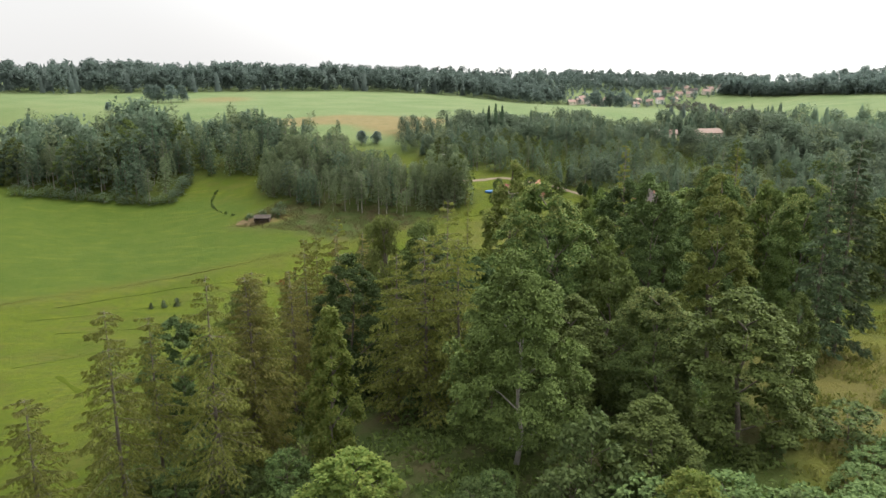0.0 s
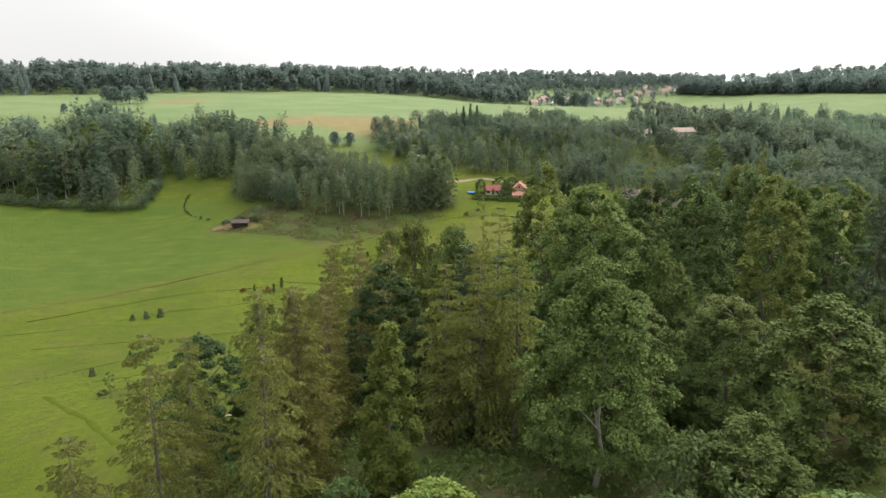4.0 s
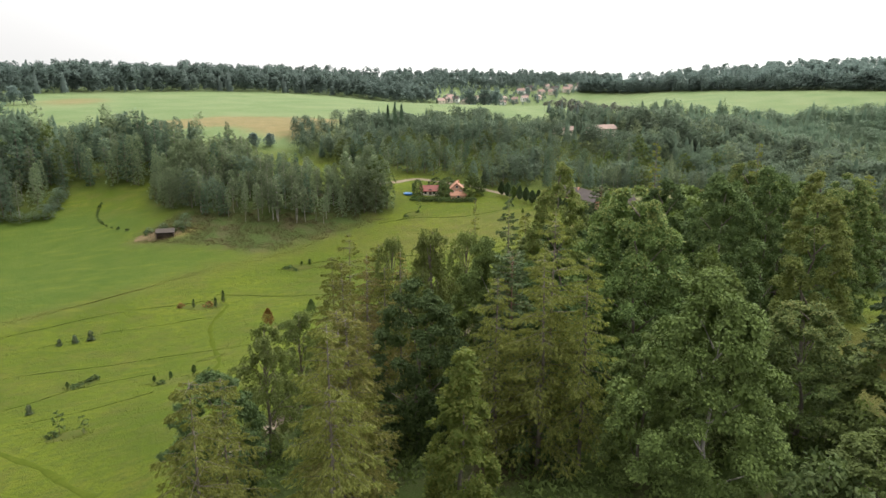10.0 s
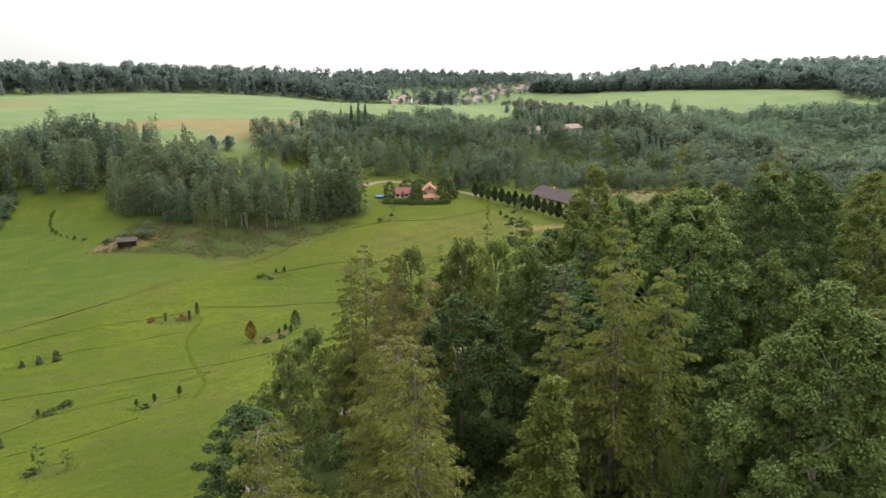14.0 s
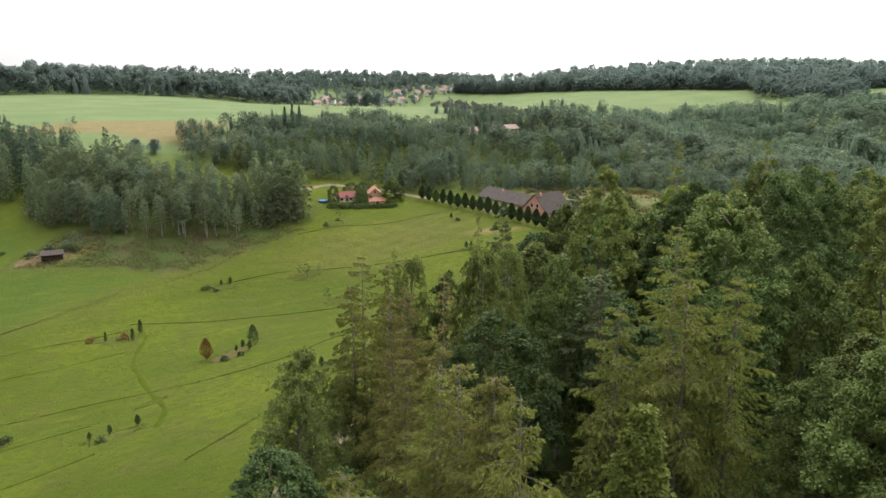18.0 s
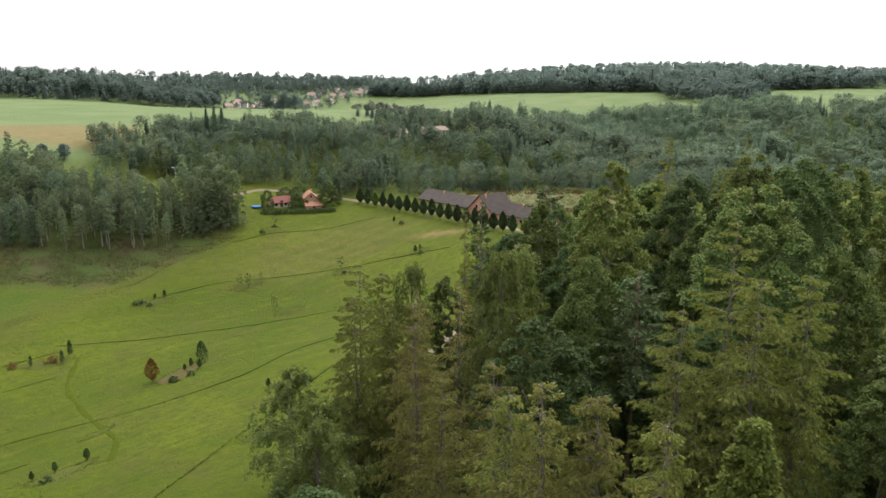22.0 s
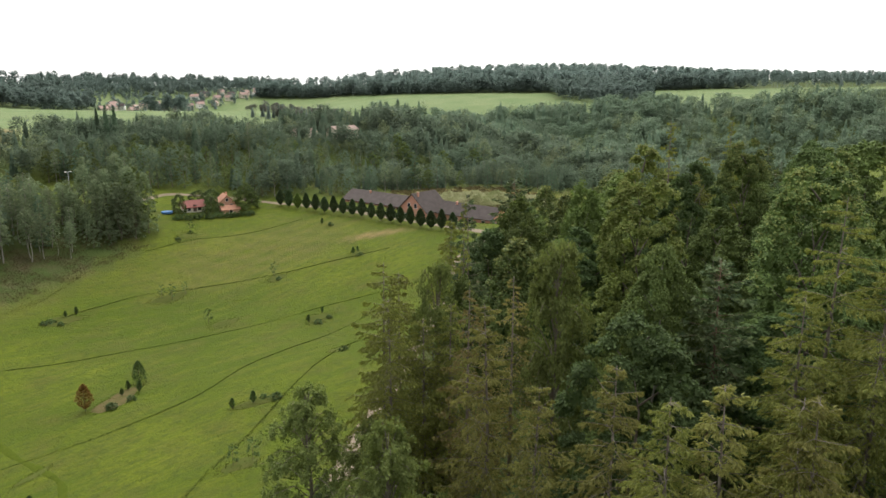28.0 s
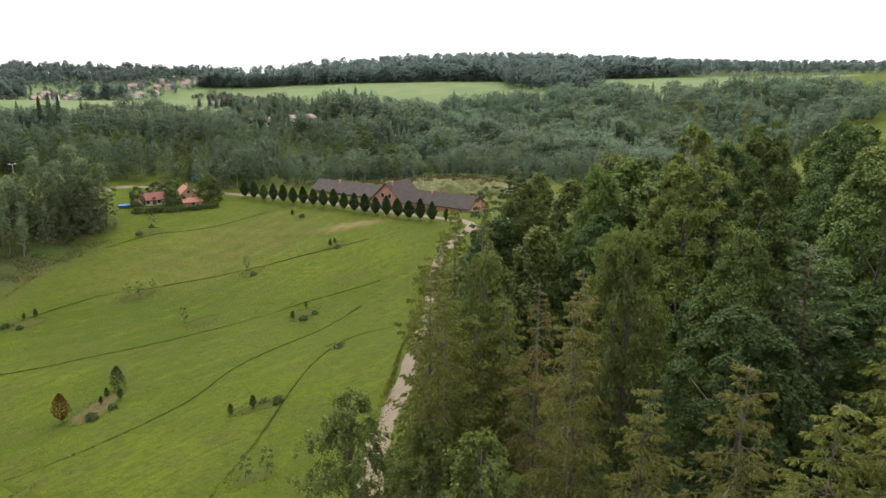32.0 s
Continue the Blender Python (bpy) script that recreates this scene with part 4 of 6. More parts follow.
def joined(name, places, templates, mats, label):
    """Many far trees as one mesh, softly shaded as whole crowns."""
    V, F, M, N, n = [], [], [], [], 0
    for x, y, z, h, s, a, k in places:
        v, f, H, slot, o = templates[k]
        c, d = math.cos(a), math.sin(a)
        sc = h / H
        V.append(np.stack([x + s * sc * (c * v[:, 0] - d * v[:, 1]), y + s * sc * (d * v[:, 0] + c * v[:, 1]), z + sc * v[:, 2]], 1))
        F.append(f + n)
        M.append(np.full(len(f), slot))
        N.append(np.stack([c * o[:, 0] - d * o[:, 1], d * o[:, 0] + c * o[:, 1], o[:, 2]], 1))
        n += len(v)
    V, F, M, N = np.concatenate(V), np.concatenate(F), np.concatenate(M), np.concatenate(N)
    me = bpy.data.meshes.new(name)
    me.vertices.add(len(V))
    me.vertices.foreach_set("co", V.ravel().astype(np.float32))
    me.loops.add(F.size)
    me.loops.foreach_set("vertex_index", F.ravel().astype(np.int32))
    me.polygons.add(len(F))
    me.polygons.foreach_set("loop_start", np.arange(0, F.size, 3, dtype=np.int32))
    for m in mats:
        me.materials.append(m)
    me.polygons.foreach_set("material_index", M.astype(np.int32))
    me.polygons.foreach_set("use_smooth", np.ones(len(F), bool))
    me.update(calc_edges=True)
    soft_normals = me.attributes.new("custom_normal", "FLOAT_VECTOR", "POINT")
    soft_normals.data.foreach_set("vector", N.ravel().astype(np.float32))
    return tagged(new(name, me), label, "wood", kind="stuff")


def clumped(seed, H, R, lobes, leaves, size, low=0.16, slot=0):
    """A far broadleaf crown: uneven boughs gathered into a dome and covered with leafy sprays."""
    r = np.random.default_rng(seed)
    q = (np.arange(lobes) + 0.5) / lobes
    az = np.arange(lobes) * 2.39996 + seed
    rr = R * 0.62 * np.sqrt(1 - q ** 2.2) * (0.6 + 0.6 * r.random(lobes))
    c = np.stack([rr * np.cos(az), rr * np.sin(az), H * (low + (0.84 - low) * q ** 0.85) * (0.92 + 0.14 * r.random(lobes))], 1)
    rad = np.stack([R * (0.46 - 0.14 * q), R * (0.46 - 0.14 * q), H * (0.20 - 0.04 * q)], 1) * (0.75 + 0.5 * r.random((lobes, 1)))
    heart = np.array([0, 0, 0.36 * H])

    def outward(p, d):
        return unit(0.35 * d + 0.65 * unit((p - heart) * np.array([1 / R, 1 / R, 1.4 / H])) + np.array([0, 0, 0.40]))

    k = r.integers(0, lobes, leaves)
    d = unit(sphere_ways(r, leaves) + np.array([0, 0, 0.25]))
    p = c[k] + d * rad[k] * (0.35 + 0.75 * r.random((leaves, 1)))
    lv, lf = kites(p, d * np.array([1, 1, 0.4]) + r.normal(0, 0.7, (leaves, 3)) + np.array([0, 0, 0.25]), d + r.normal(0, 0.4, (leaves, 3)), size * (0.5 + 0.9 * r.random(leaves)), size * 0.8, True)
    return lv, lf, H, slot, np.repeat(outward(p, d), 3, axis=0)


def tall_stemmed(seed, H, R, leaves, size, slot=0):
    """A far pine: bare stem and a flat ragged crown high up."""
    v, f, _, _, n = clumped(seed, H, R, 5, leaves, size, 0.66, slot)
    t = Tubes()
    t.add([(0, 0, -0.5), (0, 0, H * 0.8)], [0.32, 0.16], 3)
    tv, tf = np.array(t.v), np.array([q for a, b, c, d in t.f[:3] for q in ((a, b, c), (a, c, d))])
    out = unit(tv * np.array([1, 1, 0]) + np.array([0, 0, 0.3]))
    return np.concatenate([v, tv]), np.concatenate([f, tf + len(v)]), H, slot, np.concatenate([n, out])


def tiered(seed, H, R, tiers, slot=1):
    """A far spruce: ragged drooping tiers on a pointed stem."""
    r = np.random.default_rng(seed)
    V, F = [], []
    for w in range(tiers):
        q = w / tiers
        z0, ring, n = H * (0.08 + 0.90 * q), R * (1 - q) ** 0.85 + 0.15, 11
        a0 = r.random() * 6.28
        V.append((0, 0, min(H, z0 + 2.2 * H / tiers)))
        top = len(V) - 1
        for k in range(n):
            rad = ring * ((1.05 if k % 2 else 0.62) + 0.3 * (r.random() - 0.5))
            a = a0 + 6.283 * k / n
            V.append((rad * math.cos(a), rad * math.sin(a), z0 - 0.25 * rad + r.normal(0, 0.02 * H)))
        F += [(top, top + 1 + k, top + 1 + (k + 1) % n) for k in range(n)]
    V = np.array(V)
    return V, np.array(F), H, slot, unit(0.7 * V * np.array([1, 1, 0.0]) / R + np.array([0, 0, 0.75]))


def wood(name, poly, gap, seed, singles, hmin, hmax, mix, label, group, far_mat=None, far_t=None):
    x, y, r = scatter(poly, gap, seed)
    z = height(x, y)
    rest = []
    for i in range(len(x)):
        h = (hmin + (hmax - hmin) * r.random()) * (0.80 + 0.36 * (0.5 + 0.5 * math.sin(x[i] * 0.13 + 2 * math.sin(y[i] * 0.09 + seed))))
        if math.hypot(x[i] - 122, y[i] - 334) < 13 or math.hypot(x[i] - 105, y[i] - 338) < 9:
            continue                                                     # yards before the sheds
        if name == "wood_on_slope":
            h *= 0.75 if 80 < x[i] < 128 and y[i] > 300 else 1.0
            h *= 0.60 if y[i] > 345 and x[i] < 110 else 0.72 if x[i] < 105 else 0.86 if x[i] < 135 else 1.0
        elif name == "wood_at_left":
            h *= 1.32 if x[i] < -118 else 1.05
            forest_edge = y[i] < 306 and x[i] > -112
        elif name == "wood_beyond_shed":
            h *= 1.42 if x[i] > -5 and y[i] > 247 else 0.76 if x[i] > -38 else 0.92
        elif name == "wood_east":
            h *= float(np.clip(1.25 - (x[i] - 400) / 700, 0.62, 1.0))
        k = int(r.choice(len(mix), p=mix))
        if name == "wood_beyond_shed" and (x[i] > -9 or x[i] < -56):
            k = 5                             # leafy to the ground at both ends
        if name == "wood_at_left" and forest_edge:
            k = 5 if r.random() < 0.7 else 2                                 # dense young growth at the head of the meadow
        if name == "wood_in_valley":                                     # stands of one kind, grown up together
            stand = math.sin(x[i] * 0.041 + 2 * math.sin(y[i] * 0.027)) + math.sin(y[i] * 0.049 + 1.5 * math.sin(x[i] * 0.033))
            h *= 1 + 0.16 * stand
            k = 2 + int(r.integers(0, 2)) if stand > 1.0 and r.random() < 0.35 else k
        if name in ("wood_on_slope", "wood_in_valley") and y[i] > 320 + 0.2 * x[i] and 110 < x[i] < 310 and r.random() < 0.6:
            k, h = int(r.integers(2, 4)), h * 1.08                       # spruces along the upper edge
        if k > 4 and far_t is FAR_T:
            h *= 1.10
        if i < singles:
            plant(MID_KIND[k], MID[k], x[i], y[i], h=h, r=MID[k]["R"] * h / MID[k]["H"] * (0.85 + 0.4 * r.random()), label=label, group=group)
        else:
            rest.append((x[i], y[i], z[i], h, (1.0 if k in (0, 1, 4) else 0.9) + 0.34 * r.random(), r.random() * 6.28, k))
    if rest:
        joined(name, rest, far_t or BACK_T, far_mat or [WOOD_MID_HAZED, WOOD_NEEDLE_HAZED, WOOD_OLIVE_HAZED], label)


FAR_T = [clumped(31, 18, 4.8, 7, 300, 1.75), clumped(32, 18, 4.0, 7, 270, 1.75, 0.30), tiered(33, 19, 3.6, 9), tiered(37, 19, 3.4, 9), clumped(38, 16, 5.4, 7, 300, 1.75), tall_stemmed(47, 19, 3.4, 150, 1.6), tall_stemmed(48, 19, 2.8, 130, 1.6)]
BACK_T = [clumped(34, 17, 5.2, 9, 520, 1.0), clumped(35, 18, 4.0, 9, 440, 1.0, 0.26, 2), tiered(36, 19, 3.5, 12), tiered(39, 19, 3.2, 13), clumped(41, 14, 5.8, 9, 520, 1.0), clumped(45, 18, 3.6, 9, 400, 1.2, 0.10, 2)]
FAR_MATS = [WOOD_FAR_HAZED, WOOD_FAR_HAZED]
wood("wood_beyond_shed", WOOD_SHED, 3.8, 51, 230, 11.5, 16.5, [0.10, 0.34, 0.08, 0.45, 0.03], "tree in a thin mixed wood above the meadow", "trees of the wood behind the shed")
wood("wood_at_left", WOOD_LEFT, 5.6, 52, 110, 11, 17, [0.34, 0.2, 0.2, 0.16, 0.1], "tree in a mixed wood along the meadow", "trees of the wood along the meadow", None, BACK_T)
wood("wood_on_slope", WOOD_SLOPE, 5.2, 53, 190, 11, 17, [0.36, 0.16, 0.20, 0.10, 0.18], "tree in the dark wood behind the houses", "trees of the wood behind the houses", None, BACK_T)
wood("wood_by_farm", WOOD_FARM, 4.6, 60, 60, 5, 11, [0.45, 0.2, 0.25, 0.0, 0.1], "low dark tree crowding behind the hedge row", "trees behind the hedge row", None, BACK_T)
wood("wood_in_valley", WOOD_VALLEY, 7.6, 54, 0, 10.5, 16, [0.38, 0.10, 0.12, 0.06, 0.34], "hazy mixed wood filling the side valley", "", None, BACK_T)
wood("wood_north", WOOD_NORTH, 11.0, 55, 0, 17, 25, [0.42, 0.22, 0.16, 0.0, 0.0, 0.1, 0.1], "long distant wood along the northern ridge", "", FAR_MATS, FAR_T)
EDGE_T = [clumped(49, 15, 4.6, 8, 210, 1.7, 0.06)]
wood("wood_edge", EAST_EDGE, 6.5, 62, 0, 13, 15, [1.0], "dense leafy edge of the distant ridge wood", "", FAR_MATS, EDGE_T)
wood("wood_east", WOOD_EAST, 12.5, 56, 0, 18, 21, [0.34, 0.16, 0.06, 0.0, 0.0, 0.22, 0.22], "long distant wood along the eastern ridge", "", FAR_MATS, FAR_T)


# ---- rank grass, ferns and brambles on the woodland floor ----
def undergrowth(count, seed):
    r = np.random.default_rng(seed)
    x, y = r.uniform(-36, 66, count), r.uniform(30, 132, count)
    off = np.min([np.hypot(x - a, y - b) for a, b in ((-26, 94), (-20, 103), (-12, 112.5), (-1, 122.5), (5.4, 128), (10, 132), (14, 136))], axis=0)
    keep = inside(x, y, HILLWOOD) & (off > 6.5) & (np.sin(x * 0.31 + 2 * np.sin(y * 0.13)) + np.sin(y * 0.37 + x * 0.11) > -0.9)
    x, y = x[keep], y[keep]
    x, y = np.repeat(x, 6) + r.normal(0, 0.5, 6 * len(x)), np.repeat(y, 6) + r.normal(0, 0.5, 6 * len(y))
    n = len(x)
    P = np.stack([x, y, height(x, y) + 0.02], 1)
    A = r.normal(0, 0.7, (n, 3)) + np.array([0, 0, 0.75])
    L = 0.5 * (0.5 + r.random(n))
    v, f = kites(P, A, r.normal(0, 0.6, (n, 3)) + np.array([0, 0, 1]), L, L * 0.6, True)
    tagged(new("undergrowth", mesh_of("undergrowth", v, f, LEAF_LIGHT)), "low ferns, brambles and grass under the trees", "undergrowth", kind="stuff")


undergrowth(13000, 44)


def rank_weeds(poly, count, seed, tall, label, blades=None):
    """Tall weeds and tussocks on unmown ground."""
    r = np.random.default_rng(seed)
    xs, ys = [p[0] for p in poly], [p[1] for p in poly]
    x, y = r.uniform(min(xs), max(xs), count), r.uniform(min(ys), max(ys), count)
    keep = inside(x, y, poly) & (np.sin(x * 0.5 + seed) + np.sin(y * 0.7 + x * 0.2) > -0.7)
    x, y = np.repeat(x[keep], 7), np.repeat(y[keep], 7)
    x, y = x + r.normal(0, 0.45, len(x)), y + r.normal(0, 0.45, len(y))
    n = len(x)
    L = tall * (0.5 + r.random(n))
    v, f = kites(np.stack([x, y, height(x, y) - 0.02], 1), r.normal(0, 0.5, (n, 3)) + np.array([0, 0, 0.8]), r.normal(0, 0.7, (n, 3)), L, L * 0.5, True)
    tagged(new("rank_weeds", mesh_of("rank_weeds", v, f, blades or WEED)), label, "weeds", kind="stuff")


WEED = foliage("dry_weeds", (0.056, 0.050, 0.026), (0.105, 0.088, 0.046), (0.074, 0.066, 0.032), 0.4)
TUSSOCK = foliage("yellowish_tussock_grass", (0.090, 0.106, 0.030), (0.175, 0.182, 0.060), (0.130, 0.140, 0.044), 0.4)
rank_weeds(ROUGH, 9000, 46, 0.26, "rank brownish weeds along the wood's edge")
rank_weeds([(70, 226), (100, 206), (128, 200), (122, 236), (84, 246)], 1400, 47, 0.8, "rank weeds on rubble ground behind the farm")
rank_weeds([(26, 40), (34, 44), (62, 74), (66, 100), (50, 88), (38, 76), (28, 58)], 2600, 48, 0.5, "rank tussocky grass in the clearing", TUSSOCK)
rank_weeds([(-34, 208), (-14, 199), (12, 190), (38, 180), (52, 190), (47, 212), (34, 230), (14, 234), (-6, 222), (-22, 216)], 4200, 49, 0.12, "rough dark tussocks in the upper meadow", GRASS_TALL)
rank_weeds([(-60, 100), (-30, 100), (0, 140), (30, 160), (30, 178), (-30, 205), (-70, 190), (-80, 140)], 5000, 50, 0.14, "scattered dark tussocks in the mown meadow", GRASS_TALL)
# ---- surfaces of built things ----
ROOF_RED = rough_mat("red_sheet_roof", (0.190, 0.056, 0.044), (0.150, 0.050, 0.039), 1.2, 9, 0.2, 0.6, 0.01)
ROOF_ORANGE = rough_mat("orange_clay_tiles", (0.33, 0.170, 0.110), (0.27, 0.140, 0.092), 1.0, 12, 0.5, 0.8, 0.02)
ROOF_SHEET = rough_mat("dull_grey_sheet", (0.060, 0.052, 0.046), (0.085, 0.072, 0.062), 1.0, 9, 0.3, 0.9, 0.01, gloss=0.03)
ROOF_GREY = rough_mat("dark_grey_tiles", (0.060, 0.051, 0.048), (0.084, 0.071, 0.066), 0.8, 10, 0.5, 0.9, 0.02, gloss=0.05)
WALL_BRICK = rough_mat("salmon_brick_wall", (0.58, 0.31, 0.23), (0.50, 0.26, 0.19), 0.7, 14, 0.4, 0.85, 0.01)
WALL_PALE = rough_mat("pale_render_wall", (0.66, 0.60, 0.50), (0.56, 0.50, 0.42), 0.6, 12, 0.2, 0.85, 0.01)
WALL_PEACH = rough_mat("peach_render_wall", (0.54, 0.33, 0.23), (0.46, 0.28, 0.20), 0.6, 12, 0.2, 0.85, 0.01)
TIMBER = rough_mat("weathered_dark_timber", (0.085, 0.060, 0.048), (0.13, 0.10, 0.085), 1.5, 16, 0.6, 0.85, 0.02)
PALE_PAINT = rough_mat("white_paint", (0.75, 0.74, 0.70), (0.66, 0.65, 0.62), 1.0, 14, 0.1, 0.6, 0.005)
GRAVEL = rough_mat("pale_gravel", (0.190, 0.152, 0.108), (0.150, 0.120, 0.086), 0.35, 6, 0.6, 0.95, 0.03, 0.0)
SOIL = rough_mat("bare_bed_earth", (0.112, 0.086, 0.042), (0.072, 0.074, 0.024), 0.9, 4, 0.8, 0.95, 0.05, gloss=0.02)
MULCH = rough_mat("bark_mulch", (0.074, 0.078, 0.022), (0.052, 0.070, 0.014), 0.9, 5, 0.8, 0.95, 0.05, gloss=0.02)
EARTH = rough_mat("bare_garden_earth", (0.150, 0.104, 0.066), (0.070, 0.070, 0.028), 0.9, 5, 0.8, 0.95, 0.05, gloss=0.02)
DAMP_GRASS = rough_mat("trodden_grass", (0.046, 0.066, 0.009), (0.068, 0.084, 0.013), 0.9, 7, 0.8, 0.95, 0.08, 0.0, gloss=0.0)
POOL_BLUE = rough_mat("blue_plastic", (0.05, 0.15, 0.38), (0.06, 0.18, 0.42), 0.8, 8, 0.1, 0.4, 0.005)
STEEL = rough_mat("galvanised_steel", (0.34, 0.35, 0.36), (0.26, 0.27, 0.28), 2.0, 20, 0.1, 0.5, 0.005)
CAR_WHITE = rough_mat("white_car_paint", (0.74, 0.74, 0.74), (0.70, 0.70, 0.70), 0.5, 6, 0.0, 0.3, 0.0)
RUBBER = rough_mat("black_rubber", (0.02, 0.02, 0.02), (0.03, 0.03, 0.03), 3.0, 20, 0.2, 0.9, 0.005)
ROOF_OLD = rough_mat("faded_clay_tiles", (0.30, 0.205, 0.175), (0.25, 0.18, 0.155), 0.8, 6, 0.4, 0.85, 0.02)
ROOF_BEIGE = rough_mat("sun_bleached_tiles", (0.30, 0.22, 0.18), (0.25, 0.19, 0.16), 0.8, 6, 0.4, 0.85, 0.02)
GLASS = glass_mat("dark_window_glass")


# ---- road, tracks and beds laid on the ground ----
def smooth_line(pts, step=1.5):
    p = [np.array(q, float) for q in pts]
    p = [2 * p[0] - p[1]] + p + [2 * p[-1] - p[-2]]
    out = []
    for i in range(1, len(p) - 2):
        n = max(2, int(np.linalg.norm(p[i + 1] - p[i]) / step))
        for k in range(n):
            t = k / n
            out.append(0.5 * (2 * p[i] + (p[i + 1] - p[i - 1]) * t + (2 * p[i - 1] - 5 * p[i] + 4 * p[i + 1] - p[i + 2]) * t * t + (3 * p[i] - p[i - 1] - 3 * p[i + 1] + p[i + 2]) * t ** 3))
    out.append(p[-2])
    return np.array(out)


def ribbon(name, pts, width, material, lift, label, category, kind="structure", across=6, ragged=0.12):
    line = smooth_line(pts)
    way = np.gradient(line, axis=0)
    nrm = np.stack([-way[:, 1], way[:, 0]], 1)
    nrm /= np.linalg.norm(nrm, axis=1)[:, None]
    V, F = [], []
    for i, (p, q) in enumerate(zip(line, nrm)):
        w = width * (1 + ragged * math.sin(i * 0.9) + 0.5 * ragged * math.sin(i * 2.3))
        for k in range(across + 1):
            s = (k / across - 0.5) * w
            x, y = p + q * s
            edge = 1 - abs(2 * k / across - 1) ** 4
            V.append((x, y, float(height(x, y)) - 0.08 + (lift + 0.08) * edge))
    for i in range(len(line) - 1):
        for k in range(across):
            a = i * (across + 1) + k
            F.append((a, a + 1, a + across + 2, a + across + 1))
    return tagged(new(name, mesh_of(name, V, F, material, smooth=True)), label, category, kind=kind)


ribbon("gravel_road", [(-30, 88), (-23, 99), (-16, 108), (-8, 117), (5.4, 128), (14, 136), (30, 151), (45, 165.6), (54, 171), (62, 173.5), (66.5, 179), (66.2, 188), (66.0, 197), (64.6, 207), (61.4, 222), (58, 238), (54, 252), (49.6, 260.6), (46, 267), (42, 273), (36, 277), (24, 282), (14, 277), (4, 272)],
       3.0, GRAVEL, 0.10, "pale winding gravel road along the wood's edge", "road")
ribbon("mown_path", [(-37.2, 130), (-36, 137), (-36.9, 144), (-38.2, 150.5), (-39.8, 160), (-41, 171), (-38.6, 185)], 1.2, DAMP_GRASS, 0.04, "narrow trodden path curving across the meadow", "path", ragged=0.3)
ribbon("mown_path", [(-66, 115), (-59, 106.5), (-53.5, 100.3), (-48.2, 92.9), (-43.5, 86.5)], 1.2, DAMP_GRASS, 0.04, "narrow trodden path curving across the meadow", "path", ragged=0.3)


def grass_strip(pts, seed, dense=30, tall=0.17, wide=0.3, blade=GRASS_TALL, label="strip of unmown dark grass across the meadow"):
    """A low bank with rank dark grass on it, between the mown terraces."""
    r = np.random.default_rng(seed)
    line = smooth_line(pts, 0.5)
    n = len(line) * dense
    i = r.integers(0, len(line), n)
    way = np.gradient(line, axis=0)
    p = line[i] + way[i] * r.uniform(-0.6, 0.6, (n, 1)) + r.normal(0, wide * 0.5, (n, 2)) * (0.6 + 0.5 * np.sin(i * 0.05 + seed))[:, None]
    keep = r.random(n) < 0.70 + 0.2 * np.sin(i * 0.031 + seed * 1.7) + 0.25 * np.sin(i * 0.13 + seed)
    p = p[keep]
    n = len(p)
    P = np.stack([p[:, 0], p[:, 1], height(p[:, 0], p[:, 1]) - 0.03], 1)
    A = r.normal(0, 0.45, (n, 3)) + np.array([0, 0, 0.8])
    L = tall * (0.6 + 0.8 * r.random(n))
    v, f = kites(P, A, r.normal(0, 1, (n, 3)), L, L * 0.5, True)
    return tagged(new("grass_strip", mesh_of("grass_strip", v, f, blade)), label, "grass", kind="stuff")


grass_strip([(-14, 112), (-4, 121.5), (2.6, 128), (11.5, 136.6), (20, 144), (31, 155), (42, 166)], 58, 40, 0.30, 1.7, TUSSOCK, "verge of tall grass beside the gravel road")
BED_GRASS = foliage("uncut_bed_grass", (0.055, 0.076, 0.018), (0.105, 0.122, 0.032), (0.085, 0.095, 0.026), 0.3)
DRY_GRASS = foliage("dry_meadow_grass", (0.100, 0.108, 0.030), (0.150, 0.150, 0.050), (0.120, 0.120, 0.036), 0.4)
UPPER_STRIPS = [
    [(-42, 193), (-34.5, 190.9), (-17.7, 185.6), (0.8, 179.3), (22.8, 175), (34, 170.8)],
    [(-26, 210.5), (-15.1, 214.6), (-3.6, 216.8), (8, 212.6), (18.2, 207.6), (32, 199), (46, 191)],
    [(-54, 151.5), (-40.6, 150.4), (-28.2, 147.8), (-16, 149.0), (-3, 156.4), (11.9, 160.6), (24.4, 164.6)],
    [(-34, 113), (-27.3, 119.6), (-22, 124.3), (-13.9, 131), (-1.2, 142.6), (8.7, 150)],
    [(-95, 168), (-80, 177.7), (-65.5, 185.5), (-51.6, 187.7), (-42, 190)],
    [(-84, 148), (-72, 150.5), (-54, 151.5)],
]
LOWER_STRIPS = [
    [(-78, 122), (-66, 131.4), (-59.8, 137.5), (-47, 140)],
    [(-62.0, 120.3), (-55.1, 121.7), (-49.8, 123.5), (-45.0, 125.5)],
    [(-120, 165), (-89.9, 182.9), (-71.5, 194.1), (-44.9, 211.3), (-27.3, 219.8), (-14, 231)],
    [(-96, 158), (-80, 164), (-66, 172), (-55, 174.7), (-43, 176.8)],
    [(4, 240), (17, 242), (30, 238), (46, 236)],
    [(8.8, 150.4), (15.6, 150.8), (21.5, 147.4)],
]
